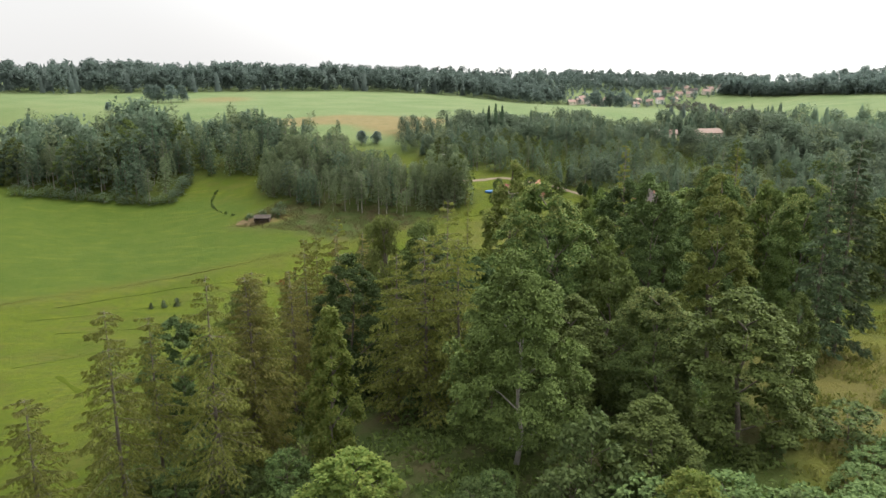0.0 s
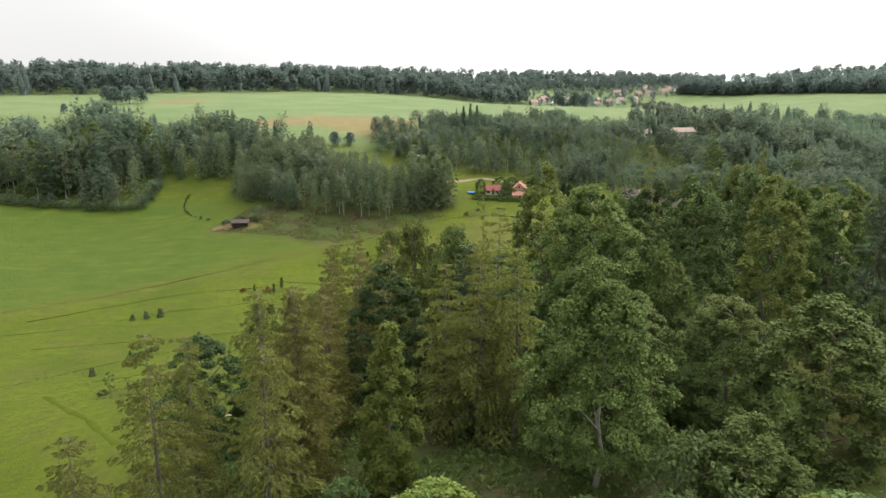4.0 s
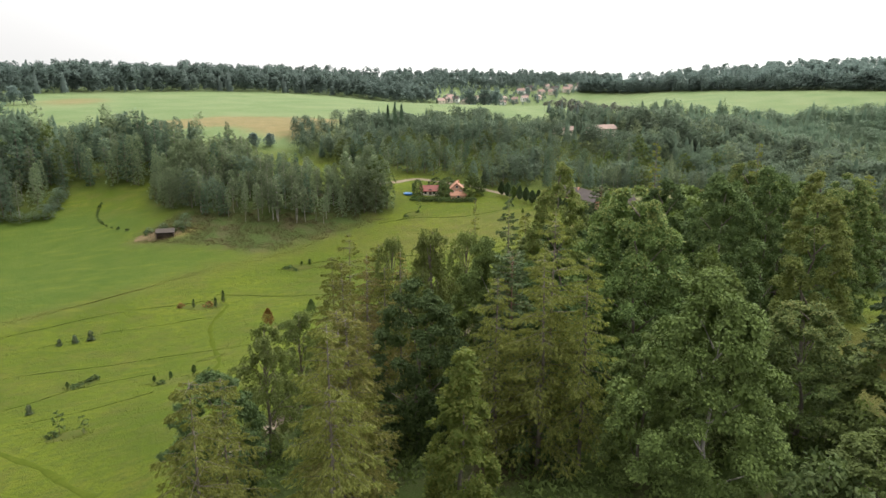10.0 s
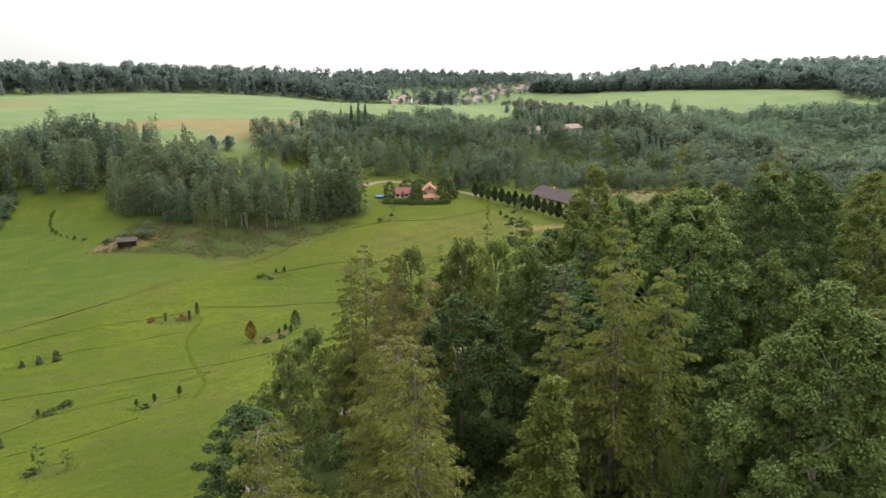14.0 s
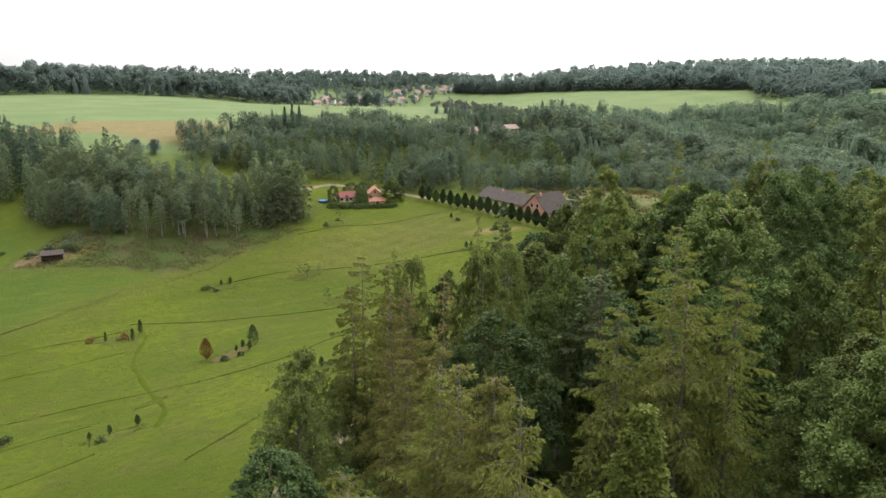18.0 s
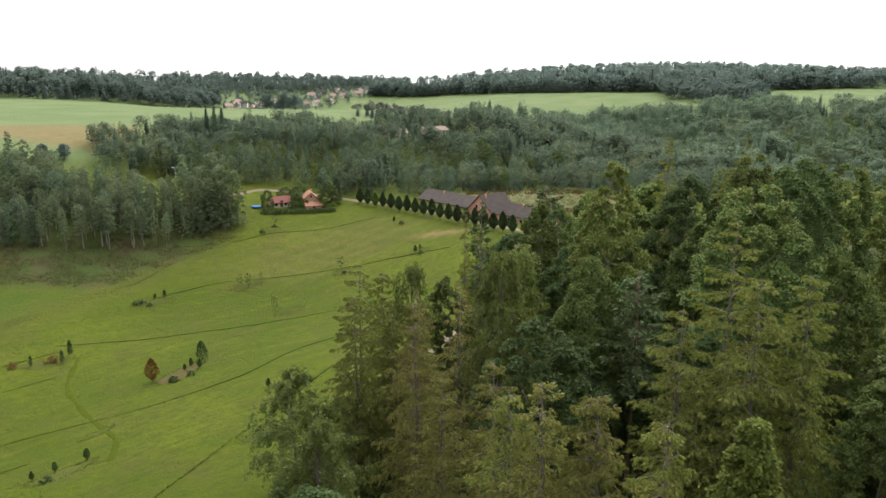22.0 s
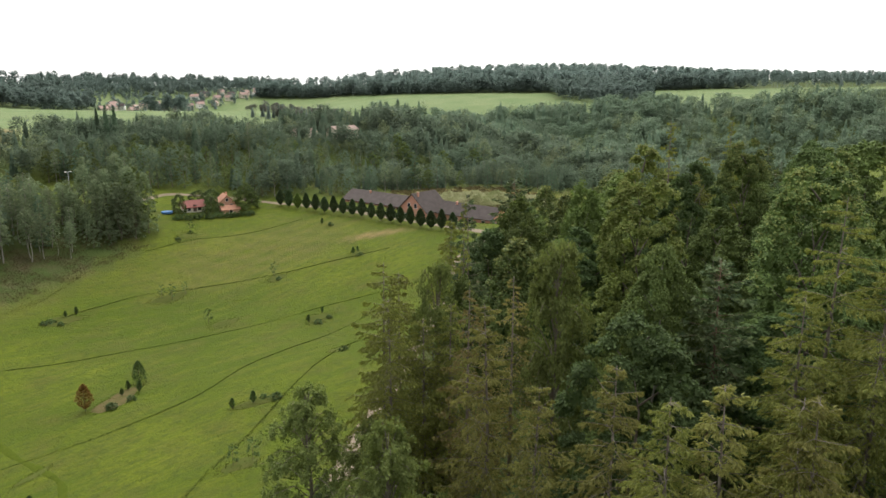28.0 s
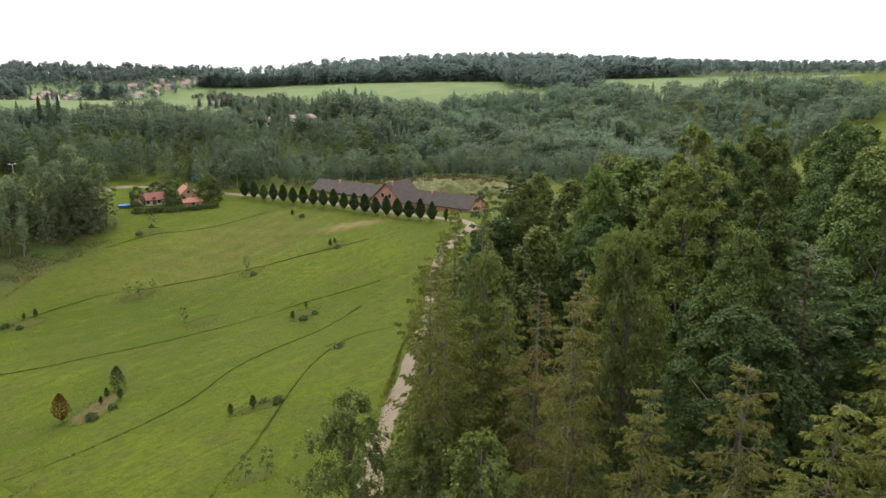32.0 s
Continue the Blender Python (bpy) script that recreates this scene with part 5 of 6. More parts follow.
for k, pts in enumerate(itertools.chain(UPPER_STRIPS, LOWER_STRIPS)):
    if k == 8:
        grass_strip(pts, 80, 40, 0.15, 3.0, DRY_GRASS, "broad band of dry brownish grass across the meadow")
    grass_strip(pts, 60 + k, dense=18 if k == 8 else 22 if k in (3, 6, 7, 9, 11) else 36, wide=3.2 if k == 8 else 0.38, tall=0.19 if k < 2 else 0.17)


def bed(x, y, rx, ry, turn, soil=MULCH, label="low bed of bark mulch and rough grass round shrubs"):
    V, F = [(x, y, float(height(x, y)) + 0.09)], []
    c, s = math.cos(radians(turn)), math.sin(radians(turn))
    for ring, q in ((1, 0.55), (2, 1.0)):
        for k in range(22):
            a = 2 * math.pi * k / 22
            w = q * (1 + 0.10 * math.sin(3 * a + x) + 0.06 * math.sin(5 * a + y))
            px, py = rx * w * math.cos(a), ry * w * math.sin(a)
            gx, gy = x + c * px - s * py, y + s * px + c * py
            V.append((gx, gy, float(height(gx, gy)) + (0.08 if ring == 1 else -0.05)))
    for k in range(22):
        j = (k + 1) % 22
        F.append((0, 1 + k, 1 + j))
        F.append((1 + k, 23 + k, 23 + j, 1 + j))
    root = tagged(new("planting_bed", mesh_of("planting_bed", V, F, soil, smooth=True)), label, "planting bed", "planting beds")
    r = np.random.default_rng(int(900 + x * 7 + y * 3))
    n = int(70 * (rx + ry))
    a, w = r.random(n) * 6.283, np.where(r.random(n) < 0.45, r.normal(0.98, 0.10, n), np.sqrt(r.random(n)))
    w = w * (1 + 0.10 * np.sin(3 * a + x) + 0.06 * np.sin(5 * a + y))
    gx, gy = x + c * rx * w * np.cos(a) - s * ry * w * np.sin(a), y + s * rx * w * np.cos(a) + c * ry * w * np.sin(a)
    L = 0.17 * (0.5 + r.random(n))
    v, f = kites(np.stack([gx, gy, height(gx, gy) + 0.01], 1), r.normal(0, 0.45, (n, 3)) + np.array([0, 0, 0.8]), r.normal(0, 1, (n, 3)), L, L * 0.5, True)
    tagged(under(new("rough_grass", mesh_of("rough_grass", v, f, BED_GRASS)), root), kind="stuff")
    return root


# ---- clipped columns and shrubs ----
def column(name, seed, H, R, count, leaf, size, peak=0.7, full=0.8, pointed=False):
    """A dense upright shrub: leaf sprays over a spindle-shaped body."""
    r = np.random.default_rng(seed)
    u = r.random(count) ** 0.9
    az = r.random(count) * 6.283
    prof = (0.12 + 0.88 * np.clip(u / 0.36, 0, 1) ** 0.8) * np.clip((1 - u) / 0.64, 0, 1) ** 0.70 if pointed else np.sin(np.pi * np.clip(0.12 + 0.86 * u, 0, 1) ** peak) ** full
    rad = R * prof * (0.45 + 0.58 * r.random(count) ** 0.5) * (1 + 0.10 * np.sin(3 * az + seed + 4 * u))
    P = np.stack([rad * np.cos(az), rad * np.sin(az), 0.09 * H + 0.89 * H * u], 1)
    out = np.stack([np.cos(az), np.sin(az), np.zeros(count)], 1)
    A = out * 0.5 + np.array([0, 0, 0.8]) + r.normal(0, 0.35, (count, 3))
    L = size * (0.6 + 0.8 * r.random(count))
    v, f = kites(P, A, out + r.normal(0, 0.4, (count, 3)), L, L * 0.55)
    tubes = Tubes()
    tubes.add([(0, 0, -0.2), (0, 0, H * 0.5), (0, 0, H * 0.9)], [0.07, 0.05, 0.015], 6)
    return dict(trunk=mesh_of(name + "_trunk", tubes.v, tubes.f, BARK), crown=mesh_of(name + "_crown", v, f, leaf), H=H, R=R)


THUJA = column("thuja", 71, 5.6, 1.25, 2600, LEAF_THUJA, 0.34, pointed=True)
THUJA_LIGHT = column("thuja_light", 72, 5.2, 1.2, 2400, LEAF_LIGHT, 0.34, pointed=True)
CONE = column("cone_shrub", 73, 2.4, 0.6, 500, LEAF_DARK, 0.26, pointed=True)
SLIM = column("slim_shrub", 81, 2.4, 0.34, 300, LEAF_DARK, 0.24)
COPPER = column("copper_shrub", 74, 4.6, 1.5, 1300, LEAF_RED, 0.30, pointed=True)
TALLGREEN = column("round_shrub_tree", 75, 3.8, 1.3, 1200, LEAF_DARK, 0.26, peak=0.62, full=0.7)
LOW = broadleaf("low_shrub", 76, 1.0, 0.8, 0.0, 16, 16, 0.2, LEAF_DARK, BARK, trunk_r=0.04, limb_count=1, bough=1.5)
LOW_RED = broadleaf("low_red_shrub", 77, 1.4, 1.1, 0.0, 16, 18, 0.24, LEAF_RED, BARK, trunk_r=0.04, limb_count=1, bough=1.5)
SAPLING = broadleaf("sapling", 78, 3.0, 0.7, 0.25, 12, 22, 0.18, LEAF_DARK, BARK, trunk_r=0.04, limb_count=3)
FIRLET = conifer("young_fir", 79, 2.8, 0.85, 0.04, 14, 7, NEEDLE_SPRUCE, BARK, 0.3, 0.3, 0.2, 10, 0.0, width=0.5, trunk_r=0.05)

POPLAR = column("poplar", 80, 16, 1.8, 900, WOOD_NEEDLE_HAZED, 0.9, pointed=True)

HEDGE = "conical trees of the hedge row"
for i in range(19):
    s = i / 18
    x, y = 49.3 + 13.3 * s + 1.6 * math.sin(math.pi * s), 255.8 - 68.6 * s
    light = i == 2
    plant("thuja", THUJA_LIGHT if light else THUJA, x, y, h=4.9 + 0.35 * math.sin(i * 2.3), r=1.32 + 0.10 * math.sin(i * 1.7),
          label="lighter green conical thuja in a clipped row" if light else "dark green conical thuja in a clipped row by the road", group=HEDGE)
plant("thuja", THUJA, 64.2, 184.0, h=3.4, r=0.55, label="slim young conical thuja at the end of a row", group=HEDGE)

SHRUBS = "shrubs planted in the meadow beds"
L_CONE, L_LOW, L_SAP = "small dark cone-shaped shrub in a meadow bed", "low rounded dark shrub in a meadow bed", "thin young sapling planted in the meadow"
bed(-24, 160.8, 5.6, 2.9, 42, SOIL, "bare brown earth bed round a copper shrub and small evergreens")
plant("copper_shrub", COPPER, -28.3, 161.2, h=4.2, r=1.25, label="upright copper-red shrub tree in a meadow bed", group=SHRUBS, category="shrub")
plant("shrub_tree", TALLGREEN, -19.3, 165.6, h=3.5, r=1.05, label="rounded dark green shrub tree on a short stem", group=SHRUBS, category="shrub")
DARK_SHRUBS = [
    (CONE, 1.5, L_CONE, ((-22.9, 162.0), (-21.5, 163.8), (-20.6, 160.8), (-43.4, 133.2), (-39.7, 133.6), (-46.0, 132.8), (-14.6, 138.5), (-12.0, 137.6), (-20.9, 212.7), (-18.7, 213.2), (18.1, 173.2), (13.7, 170.8), (39.6, 196.8), (41.2, 197.3), (48.0, 227.1), (-61.6, 139.4))),
    (LOW, 0.85, L_LOW, ((-25.5, 158.8), (-22.6, 158.2), (-25.4, 157.2), (-44.3, 130.2), (-9.2, 136.3), (-10.4, 137.8), (-25.5, 210.4), (-24.2, 210.6), (-22.6, 209.0), (14.7, 168.5), (17.5, 169.5), (39.9, 194.1), (13.3, 243.3), (17.8, 246.4), (-60.2, 138.6), (-59.6, 140.3), (-58.6, 141.2), (-58.0, 142.4), (8.3, 148.0), (-55.0, 111.0), (-35.0, 98.2), (21.9, 200.6), (48.5, 223.4))),
]
OTHER_SHRUBS = [
    (LOW_RED, 1.3, "low copper-red shrub in a meadow bed", ((-49.6, 186.4), (-43.2, 185.2))),
    (SLIM, 2.5, "slim columnar dark shrub in a meadow bed", ((-46.6, 185.5), (-41.4, 184.0), (-39.9, 187.2))),
    (FIRLET, 1.9, "young fir planted in the meadow", ((-71.2, 167.7), (-68.4, 168.7), (-65.5, 169.6), (-63.0, 125.6))),
    (SAPLING, 3.4, L_SAP, ((-21.2, 122.0), (-1.0, 213.0), (0.6, 210.8), (4.0, 212.0), (22.2, 203.9), (-50.8, 110.0), (0.5, 188.3), (18.2, 248.0), (-19.2, 121.2), (-54.6, 112.2))),
]
for t, h, label, places in itertools.chain(DARK_SHRUBS, OTHER_SHRUBS):
    for i, (x, y) in enumerate(places):
        plant("sapling" if t is SAPLING else "shrub", t, x, y, h=h * (0.8 + 0.35 * ((i * 7) % 5) / 4), label=label, group=SHRUBS, category="sapling" if t is SAPLING else "shrub")
for x, y, rx, ry, a in ((-43, 131.5, 4.2, 1.8, 10), (-59.8, 140.2, 3.0, 2.2, 40), (-44.5, 185.5, 6.0, 2.4, -8), (-22, 211, 4.6, 2.8, 10), (0.5, 212, 5.2, 2.6, 5), (2.6, 185, 3.6, 2.6, 20), (16, 170.6, 3.6, 2.6, 30),
                         (-20.5, 121.6, 2.6, 1.8, 0), (-11.6, 137.3, 4.0, 1.4, -20), (8, 149.5, 2.6, 1.6, 20), (40.4, 196, 2.8, 2.0, 20), (-53, 110.5, 3.2, 2.2, 0), (22, 202, 3.0, 2.2, 10), (16, 245, 3.2, 2.0, 0), (-38, 143.5, 2.6, 1.0, 20)):
    bed(x, y, rx, ry, a)


# ---- buildings ----
def gable_bm(w, d, h, rise, wall=True):
    """Walls with gables at both ends; the ridge runs along x."""
    bm = bmesh.new()
    x, y = w / 2, d / 2
    v = [bm.verts.new(p) for p in ((-x, -y, 0), (x, -y, 0), (x, y, 0), (-x, y, 0), (-x, -y, h), (x, -y, h), (x, y, h), (-x, y, h), (-x, 0, h + rise), (x, 0, h + rise))]
    for f in ((0, 1, 5, 4), (2, 3, 7, 6), (1, 2, 6, 9, 5), (3, 0, 4, 8, 7), (0, 3, 2, 1)):
        bm.faces.new([v[i] for i in f])
    return bm


def roof_bm(w, d, h, rise, over=0.4, thick=0.18):
    """Two sloping slabs with eaves and verges."""
    bm = bmesh.new()
    x, y = w / 2 + over, d / 2 + over
    drop = rise * over / (d / 2)
    prof = [(-y, h - drop), (0, h + rise), (y, h - drop), (y, h - drop + thick), (0, h + rise + thick * 1.15), (-y, h - drop + thick)]
    a, b = [bm.verts.new((-x, p, q)) for p, q in prof], [bm.verts.new((x, p, q)) for p, q in prof]
    for i in range(6):
        j = (i + 1) % 6
        bm.faces.new((a[i], b[i], b[j], a[j]))
    bm.faces.new((a[0], a[1], a[4], a[5]))
    bm.faces.new((a[1], a[2], a[3], a[4]))
    bm.faces.new((b[5], b[4], b[1], b[0]))
    bm.faces.new((b[4], b[3], b[2], b[1]))
    bmesh.ops.recalc_face_normals(bm, faces=bm.faces[:])
    return bm


def window(parent, x, y, z, w, h, side, name="window"):
    """A framed pane standing 3 cm proud of a wall; side gives the way it faces."""
    turn = {"s": 0, "n": 180, "e": 90, "w": -90}[side]
    fr = part(name, box_bm(w + 0.16, 0.07, h + 0.16, (0, 0, 0)), PALE_PAINT, parent)
    fr.matrix_local = pose(x, y, z, 0, 0, turn)
    pane = part("pane", box_bm(w, 0.03, h, (0, -0.045, 0.08)), GLASS, fr)
    return fr


def house(name, x, y, turn, w, d, h, rise, wall, roof, label, category="house", group="", windows=(), chimney=None, z=None, door=None):
    root = new(name)
    root.matrix_world = pose(x, y, float(height(x, y)) - 0.3 if z is None else z, 0, 0, turn)
    part("wall", gable_bm(w, d, h, rise), wall, root)
    rf = part("roof", roof_bm(w, d, h, rise), roof, root)
    if chimney:
        part("chimney", box_bm(0.5, 0.5, 1.3, (chimney[0], chimney[1], h + rise - 0.75), 0.03), WALL_BRICK, rf)
    for wx, wz, ww, wh, side in windows:
        px, py = (wx, -d / 2 - 0.03) if side == "s" else (wx, d / 2 + 0.03) if side == "n" else (w / 2 + 0.03, wx) if side == "e" else (-w / 2 - 0.03, wx)
        window(root, px, py, wz, ww, wh, side)
    if door:
        part("door", box_bm(1.0, 0.08, 2.05, (door, -d / 2 - 0.04, 0.25)), TIMBER, root)
    return tagged(root, label, category, group)


# long brick farmhouse behind the hedge row: two low wings and a cross gable
AX = 102.7                                              # bearing of its long side
fx, fy, fz = 76.0, 213.5, -11.9
ux, uy = math.cos(radians(AX)), math.sin(radians(AX))
wing_w = [(-3 + 4.5 * k, 1.5, 1.0, 1.1, "n") for k in range(-2, 3)]
for s, ln, label in ((18.0, 28, "low brick farm wing with dark grey roof"), (-14.0, 20, "low salmon brick farm wing with dark grey roof and small windows")):
    hs = house("farm_wing", fx + ux * s, fy + uy * s, AX, ln, 8.6, 3.2, 2.5, WALL_BRICK, ROOF_GREY, label, "house", "farmhouse parts", wing_w, (ln * 0.2, 0.8), fz)
gable = house("farmhouse", fx - 3.4, fy - 0.8, AX + 90, 9.6, 10.4, 3.6, 4.6, WALL_BRICK, ROOF_GREY, "steep brick farmhouse gable with small white windows", "house", "farmhouse parts",
              [(-1.2, 4.3, 0.9, 1.2, "e"), (1.2, 4.3, 0.9, 1.2, "e"), (-2.4, 1.3, 1.0, 1.2, "e"), (0.0, 1.3, 1.0, 1.2, "e"), (2.4, 1.3, 1.0, 1.2, "e"),
               (-1.2, 4.3, 0.9, 1.2, "w"), (1.2, 4.3, 0.9, 1.2, "w"), (-2.4, 1.3, 1.0, 1.2, "w"), (0.0, 1.3, 1.0, 1.2, "w"), (2.4, 1.3, 1.0, 1.2, "w")], (3.5, 1.0), fz)

# cottage and hut in the garden by the wood
house("garden_hut", 25.0, 264.5, -6, 6.2, 4.2, 1.7, 1.5, WALL_PALE, ROOF_RED, "low garden hut with a bright red roof", "hut", windows=[(-1.5, 0.5, 0.9, 0.8, "s"), (1.5, 0.5, 0.9, 0.8, "s")], door=0.2)
house("cottage", 34.8, 263.5, 78, 6.0, 4.6, 2.5, 2.0, WALL_PEACH, ROOF_ORANGE, "small peach cottage with orange tiled roof", windows=[(0, 2.8, 0.7, 0.8, "w"), (-1.2, 0.9, 0.8, 1.0, "w"), (1.2, 0.9, 0.8, 1.0, "w")], chimney=(1.5, -0.6))
house("cottage_annex", 34.2, 258.8, -8, 5.0, 2.8, 1.5, 0.9, WALL_PEACH, ROOF_ORANGE, "low annex with orange roof before a cottage", "house", windows=[(0, 0.4, 0.9, 0.8, "s")])
for x, y, t, h, r in ((39.4, 259.4, MAPLE_B, 8.4, 3.6), (20.4, 262.6, BUSH_B, 5.4, 2.4), (29.8, 262.3, BUSH_A, 5.2, 2.4), (31.6, 259.6, BUSH_A, 3.0, 1.6), (28.0, 260.2, BUSH_B, 2.6, 1.6), (28.2, 268.5, MAPLE_DARK, 5.0, 2.6), (33.0, 270.0, MAPLE_DARK, 4.6, 2.6), (43.5, 264.0, MAPLE_DARK, 4.2, 2.0), (47.5, 273.0, SPRUCE_A, 7.0, 1.6)):
    plant("garden_tree", t, x, y, h=h, r=r, label="leafy garden tree beside the cottage", group="garden trees")
for i in range(13):
    x = 18.5 + 1.65 * i
    plant("hedge_shrub", LOW, x, 258.2 - 0.28 * (x - 18) + 0.3 * math.sin(i * 2.1), h=1.5, r=1.15, label="dark clipped shrub in the garden hedge", group="garden hedge", category="shrub")


def pool(x, y):
    root = new("garden_pool")
    root.matrix_world = pose(x, y, float(height(x, y)) - 0.05)
    bm = bmesh.new()
    bmesh.ops.create_cone(bm, cap_ends=True, segments=28, radius1=1.55, radius2=1.6, depth=0.45, matrix=Matrix.Translation((0, 0, 0.22)))
    part("tub", bm, POOL_BLUE, root)
    bm = bmesh.new()
    bmesh.ops.create_cone(bm, cap_ends=True, segments=28, radius1=1.65, radius2=1.65, depth=0.06, matrix=Matrix.Translation((0, 0, 0.48)))
    part("cover", bm, POOL_BLUE, root, "blue plastic pool cover")
    return tagged(root, "round blue garden pool on the lawn", "pool")


pool(17.2, 263.6)

# field shelter on the meadow
shed = new("field_shelter")
shed.matrix_world = pose(-61.0, 239.3, float(height(-61.0, 239.3)) - 0.05, 0, 0, 4)
for px in (-2.4, -0.8, 0.8, 2.4):
    part("post", box_bm(0.18, 0.18, 1.9, (px, -1.4, 0), 0.02), TIMBER, shed)
part("back_wall", box_bm(4.9, 0.12, 1.5, (0, 1.45, 0)), TIMBER, shed)
for px in (-2.5, 2.5):
    part("side_wall", box_bm(0.10, 2.75, 1.5, (px, 0.0, 0)), TIMBER, shed)
lean = part("roof", box_bm(5.6, 3.8, 0.14, (0, 0, 0), 0.02), ROOF_SHEET, shed, "flat grey sheet roof")
lean.matrix_local = pose(0, 0, 1.8, 9, 0, 0)
part("rail", box_bm(4.8, 0.08, 0.14, (0, -1.45, 0.7)), TIMBER, shed)
tagged(shed, "low open timber field shelter with grey roof", "shelter")
for x, y, h, r in ((-55.6, 243.5, 5.0, 1.9), (-58.0, 245.5, 2.2, 1.6), (-66.5, 244.5, 1.8, 1.4), (-62.5, 246.0, 1.8, 1.5)):
    plant("bush", MID[0], x, y, h=h, r=r, label="bush beside the field shelter", group="bushes by the shelter", category="bush")
bed(-63.0, 241.6, 9.0, 4.8, 8, EARTH, "bare earth bank with shrubs round the field shelter")
for i in range(24):                                    # shrubby fringe of the wood
    q = i / 23
    x, y = -165 + 61 * min(1, q / 0.75), 276.5 - 3 * min(1, q / 0.75) + 20 * max(0, q - 0.75) / 0.25
    plant("bush", MID[0], x, y - 1.0 + 1.5 * math.sin(i * 2.4), h=4.2 + 1.6 * math.sin(i * 1.9), r=2.6 + 0.5 * math.sin(i * 3.1), label="leafy bush fringing the wood by the meadow", group="bushes fringing the wood", category="bush")
r = np.random.default_rng(5)
for i in range(16):
    x, y = -68 + 14 * r.random(), 240.5 + 5.5 * r.random()
    plant("shrub", LOW, x, y, h=0.5 + 0.5 * r.random(), r=0.4 + 0.3 * r.random(), label="small dark shrub on the worn bank", group="bushes by the shelter", category="shrub")
for i in range(12):
    q = i / 11
    plant("shrub", LOW, -88.3 + 14.0 * q ** 2.6, 279.7 - 29.0 * q, h=0.8 + 0.3 * math.sin(i * 2.0), r=0.45 + 0.12 * math.sin(i * 1.3), label="dark shrub in a curved planted line", group="shrub line on the slope", category="shrub")

# overgrown spoil heap behind the farm
bm = bmesh.new()
bmesh.ops.create_grid(bm, x_segments=90, y_segments=24, size=1.0)
for v in bm.verts:
    q = max(0.0, 1 - v.co.x ** 2) ** 0.6 * max(0.0, 1 - v.co.y ** 2) ** 0.7
    v.co.z = 3.6 * q * (0.85 + 0.5 * noise.noise((v.co.x * 6, v.co.y * 2, 3.1)) + 0.3 * noise.noise((v.co.x * 21, v.co.y * 6, 7.7))) - 0.4
    v.co.x *= 28
    v.co.y *= 8
heap = bpy.data.meshes.new("spoil_mound")
bm.to_mesh(heap)
bm.free()
heap.materials.append(rough_mat("overgrown_spoil", (0.155, 0.150, 0.072), (0.105, 0.120, 0.040), 0.25, 1.6, 0.9, 0.95, 0.4))
ho = new("spoil_mound", heap)
ho.matrix_world = pose(97, 222, float(height(97, 222)) - 0.8, 0, 0, -38)
tagged(ho, "long overgrown spoil heap behind the farm", "mound")


def car(x, y, turn, label):
    root = new("car")
    root.matrix_world = pose(x, y, float(height(x, y)) + 0.08, 0, 0, turn)
    bm = box_bm(4.2, 1.7, 0.62, (0, 0, 0.28), 0.14)
    part("body", bm, CAR_WHITE, root)
    bm = box_bm(2.3, 1.5, 0.55, (-0.15, 0, 0.88))
    for v in bm.verts:
        if v.co.z > 1.2:
            v.co.x = -0.15 + (v.co.x + 0.15) * 0.72
            v.co.y *= 0.86
    cab = part("cabin", bm, GLASS, root)
    part("roof_panel", box_bm(1.62, 1.28, 0.05, (-0.15, 0, 1.435), 0.02), CAR_WHITE, root)
    for wx in (-1.3, 1.35):
        for wy in (-0.8, 0.8):
            bm = bmesh.new()
            bmesh.ops.create_cone(bm, cap_ends=True, segments=16, radius1=0.31, radius2=0.31, depth=0.2)
            wh = part("wheel", bm, RUBBER, root)
            wh.matrix_local = pose(wx, wy, 0.31, 90)
            bm = bmesh.new()
            bmesh.ops.create_cone(bm, cap_ends=True, segments=12, radius1=0.18, radius2=0.18, depth=0.22)
            part("rim", bm, STEEL, wh)
    return tagged(root, label, "car", "parked cars")


car(64.5, 168.5, 20, "white car parked at the end of the gravel road")
car(70.5, 171.0, 35, "white car parked at the end of the gravel road")


def light_mast(x, y, h, label):
    root = new("light_mast")
    root.matrix_world = pose(x, y, float(height(x, y)) - 0.2)
    t = Tubes()
    t.add([(0, 0, 0), (0, 0, h)], [0.14, 0.08], 8)
    under(new("pole", mesh_of("pole", t.v, t.f, STEEL, smooth=True)), root)
    part("crossarm", box_bm(1.9, 0.12, 0.12, (0, 0, h)), STEEL, root)
    for px in (-0.75, 0.75):
        part("lamp_head", box_bm(0.6, 0.4, 0.22, (px, -0.15, h + 0.05), 0.03), PALE_PAINT, root)
    return tagged(root, label, "light mast")


light_mast(-0.4, 302.8, 5.2, "tall steel light mast with two lamp heads on the slope")

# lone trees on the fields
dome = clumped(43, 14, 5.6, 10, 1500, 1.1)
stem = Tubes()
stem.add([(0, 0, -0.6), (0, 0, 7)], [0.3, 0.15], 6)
# crown wears the far wood colour with haze painted in
ROUND = dict(trunk=mesh_of("round_tree_trunk", stem.v, stem.f, BARK), crown=mesh_of("round_tree_crown", dome[0], dome[1], WOOD_FAR_HAZED, smooth=True), H=14, R=5.6)
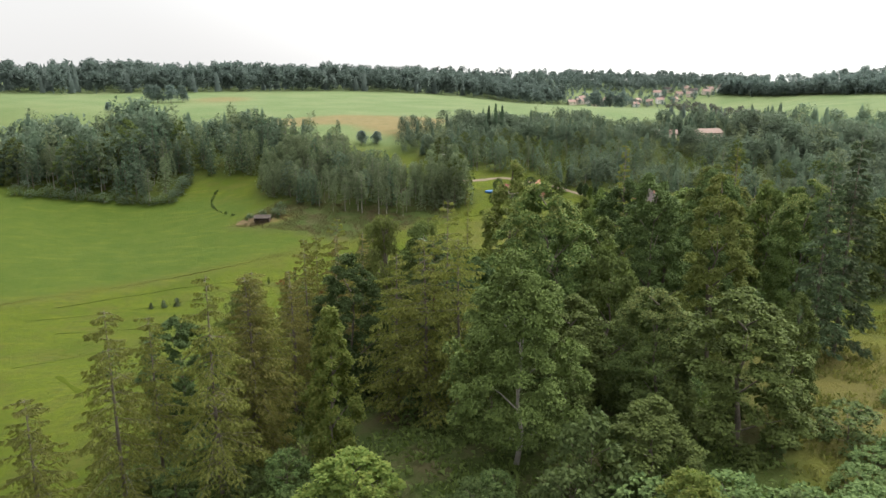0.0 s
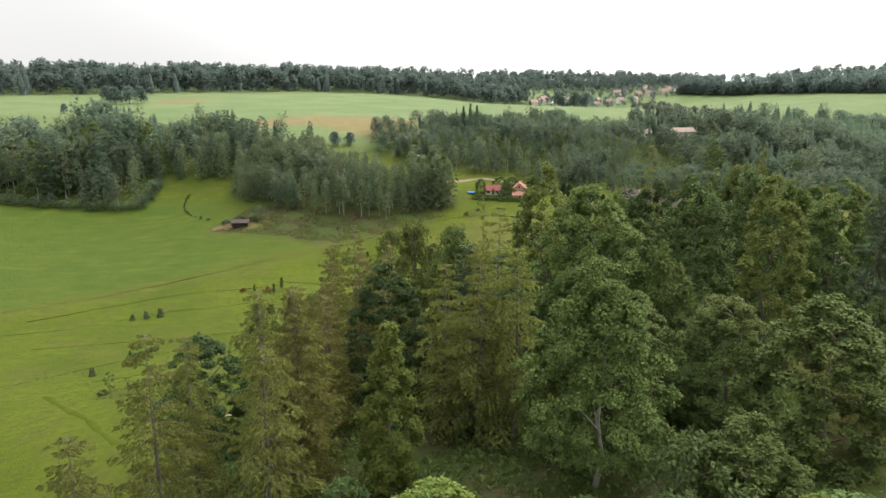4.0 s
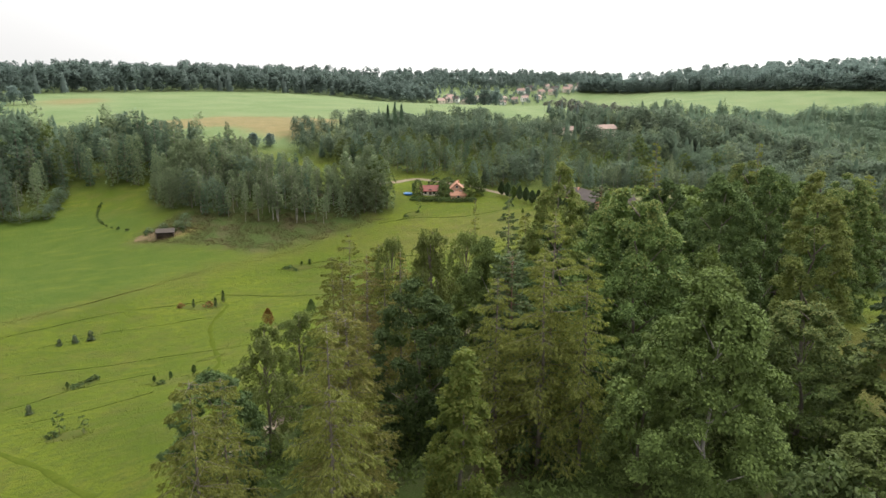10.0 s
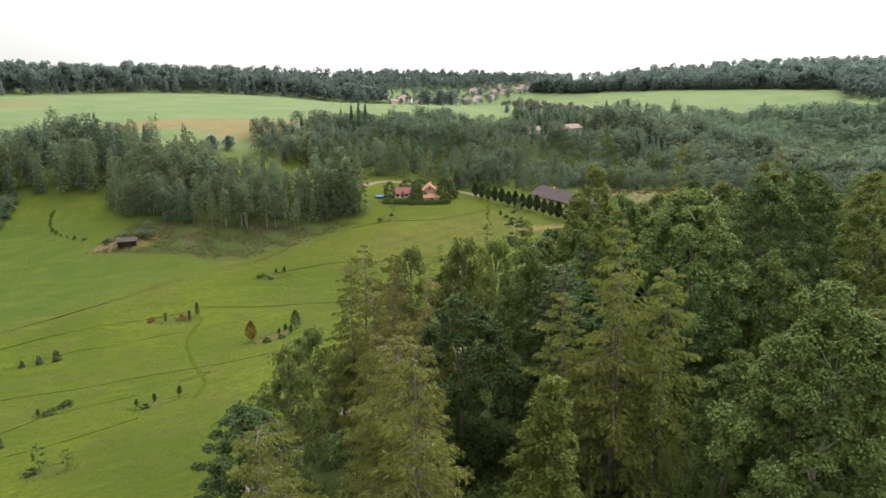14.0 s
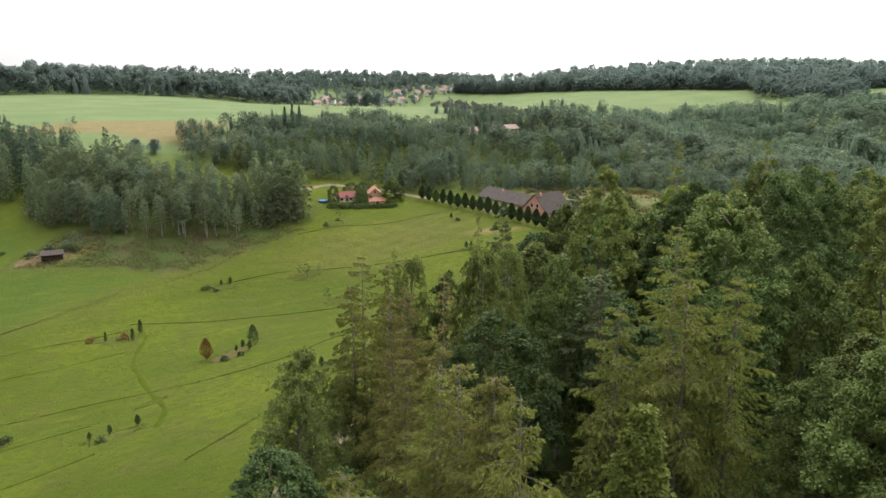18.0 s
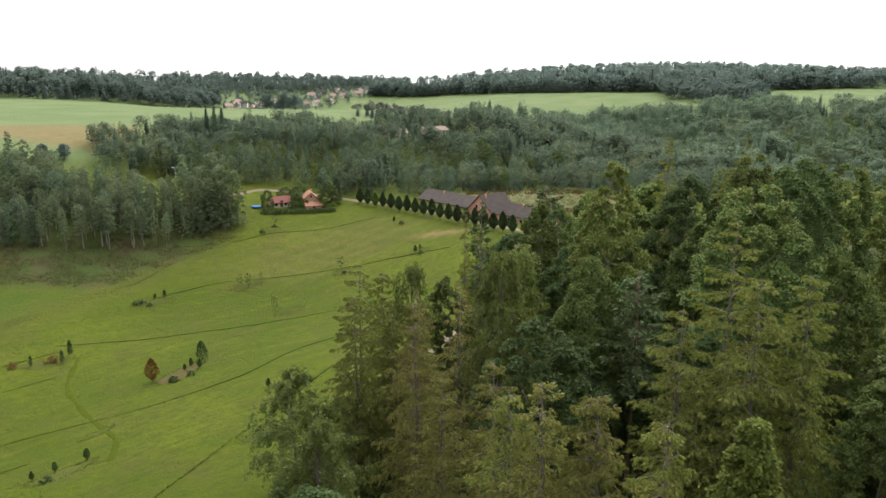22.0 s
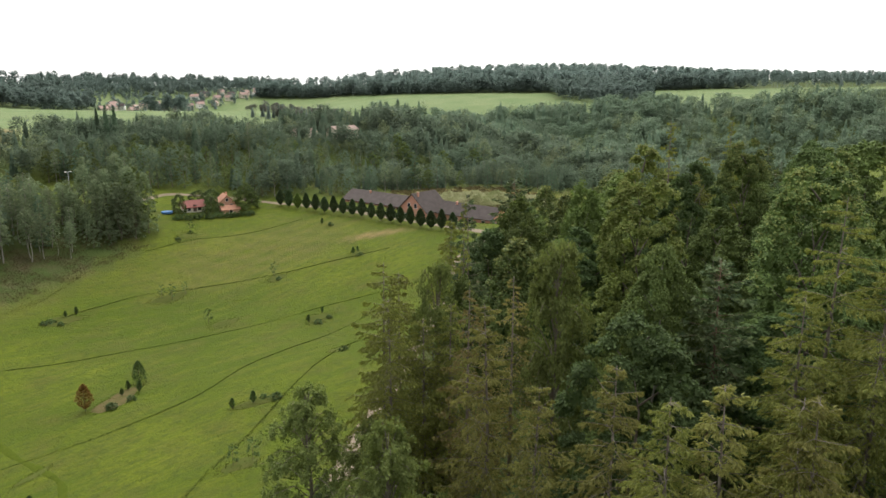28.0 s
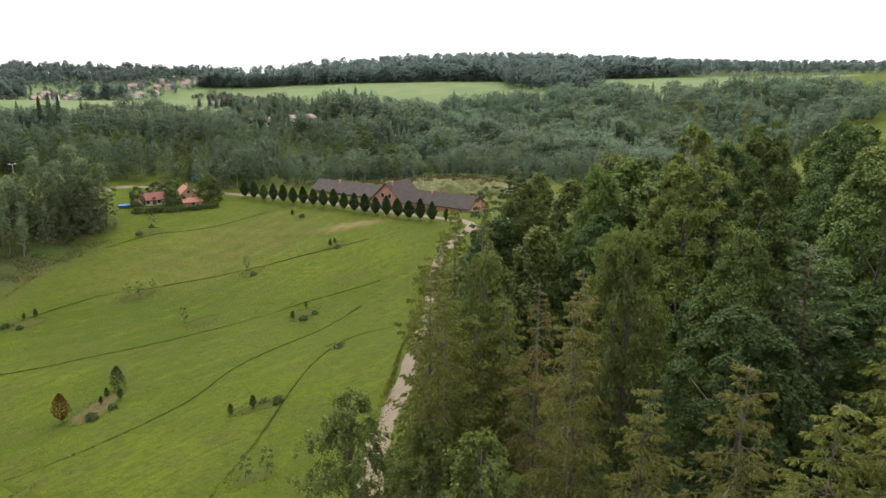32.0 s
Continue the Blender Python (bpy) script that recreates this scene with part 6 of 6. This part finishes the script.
for x, y, top, r, t in ((-51, 354.3, 9.8, 2.2, MID[2]), (-40, 357.8, 4.5, 3.0, ROUND), (-32.7, 360.5, 4.0, 3.0, ROUND), (-54.4, 352.8, 5.5, 1.5, MID[2]), (-228, 500, 12.4, 2.8, ROUND), (-211, 497, 9.6, 2.4, ROUND), (-203, 490, 8.6, 2.4, ROUND),
                        (145.7, 707, 14.5, 9.0, ROUND), (160, 704, 15.0, 8.0, ROUND), (170, 700, 15.0, 8.0, ROUND), (6.1, 254.0, 4.8, 4.4, MID[4]), (3.0, 256.0, 1.0, 4.0, MID[4])):
    plant("lone_tree", t, x, y, top=top, r=r, label="lone leafy tree on the open field", group="field trees")
for x, y in ((-227, 572), (-219, 565), (-211, 571), (-205, 579)):
    plant("lone_tree", ROUND, x, y, h=13.5, r=6.0, label="round tree in a clump on the far field", group="field trees")
for x, top in ((22.5, 16.0), (25.8, 17.2), (29.0, 16.4)):
    plant("poplar", POPLAR, x, 359, top=top, r=0.95, label="dark columnar poplar above the wood", group="poplars")

# ---- village on the far slope ----
r = np.random.default_rng(90)
VILLAGE = [(168, 962), (180, 972), (192, 980), (202, 968), (210, 985), (186, 990), (222, 992), (243, 985), (256, 975), (262, 992), (275, 980), (290, 985), (296, 1000), (312, 990), (240, 1005), (326, 1020), (338, 1008), (350, 1030), (362, 1015), (372, 1034), (384, 1022), (396, 1045), (318, 1045), (300, 1030), (345, 1052), (410, 1030)]
WALLS, ROOFS = [WALL_PALE, WALL_PALE, PALE_PAINT], [ROOF_OLD, ROOF_OLD, ROOF_GREY, ROOF_OLD, ROOF_OLD]
for i, (x, y) in enumerate(VILLAGE):
    w, d = 8 + 4 * r.random(), 7 + 2 * r.random()
    house("village_house", x, y, r.uniform(-40, 60), w, d, 3.4 + 2 * r.random(), 2.8, WALLS[i % 3], ROOFS[i % 5], "distant village house with reddish tiled roof", group="village houses",
          windows=[(-2.5, 2.0, 1.2, 1.3, "s"), (2.5, 2.0, 1.2, 1.3, "s"), (0, 2.0, 1.2, 1.3, "w")], chimney=(2, 0.8))
house("farm_shed", 125, 346, 8, 13, 8, 4.0, 1.6, WALL_PALE, ROOF_BEIGE, "long pale-roofed shed among the trees", "shed", windows=[(-3, 1.0, 1.2, 1.0, "s"), (3, 1.0, 1.2, 1.0, "s")])
house("farm_shed", 107, 350, -12, 10, 7, 2.2, 1.6, WALL_PALE, ROOF_BEIGE, "small pale-roofed barn among the trees", "shed", windows=[(-3, 0.7, 1.2, 1.0, "s"), (3, 0.7, 1.2, 1.0, "s")])
house("farm_shed", 176, 372, 10, 3.4, 3.4, 10.0, 1.5, WALL_PALE, ROOF_ORANGE, "pale narrow tower among the trees", "tower", windows=[(0, 8.0, 0.8, 1.0, "s")])
# plantation brown washed out to grey, with the haze before it painted in
WOOD_BROWN_HAZED = foliage("brownish_plantation_leaves_hazed", (0.120, 0.136, 0.112), (0.160, 0.170, 0.140), (0.150, 0.148, 0.124), 0.45, 0.03, 0.02)
VILLAGE_TREES = [(125, 985), (160, 950), (215, 950), (300, 962), (400, 1005), (470, 1060), (500, 1180), (300, 1200), (130, 1120)]
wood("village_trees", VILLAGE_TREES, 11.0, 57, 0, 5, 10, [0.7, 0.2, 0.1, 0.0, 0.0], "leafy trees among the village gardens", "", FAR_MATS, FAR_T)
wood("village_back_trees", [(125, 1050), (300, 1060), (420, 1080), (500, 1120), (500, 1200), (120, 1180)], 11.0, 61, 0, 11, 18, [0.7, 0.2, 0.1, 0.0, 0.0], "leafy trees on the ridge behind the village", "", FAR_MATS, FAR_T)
wood("wood_brown", [(165, 560), (170, 530), (225, 505), (240, 530), (200, 570)], 6.0, 58, 0, 8, 10.5, [0.0, 0.1, 0.2, 0.0, 0.0, 0.35, 0.35], "thinned brownish plantation on the far field", "", [WOOD_BROWN_HAZED, WOOD_FAR_HAZED], FAR_T)
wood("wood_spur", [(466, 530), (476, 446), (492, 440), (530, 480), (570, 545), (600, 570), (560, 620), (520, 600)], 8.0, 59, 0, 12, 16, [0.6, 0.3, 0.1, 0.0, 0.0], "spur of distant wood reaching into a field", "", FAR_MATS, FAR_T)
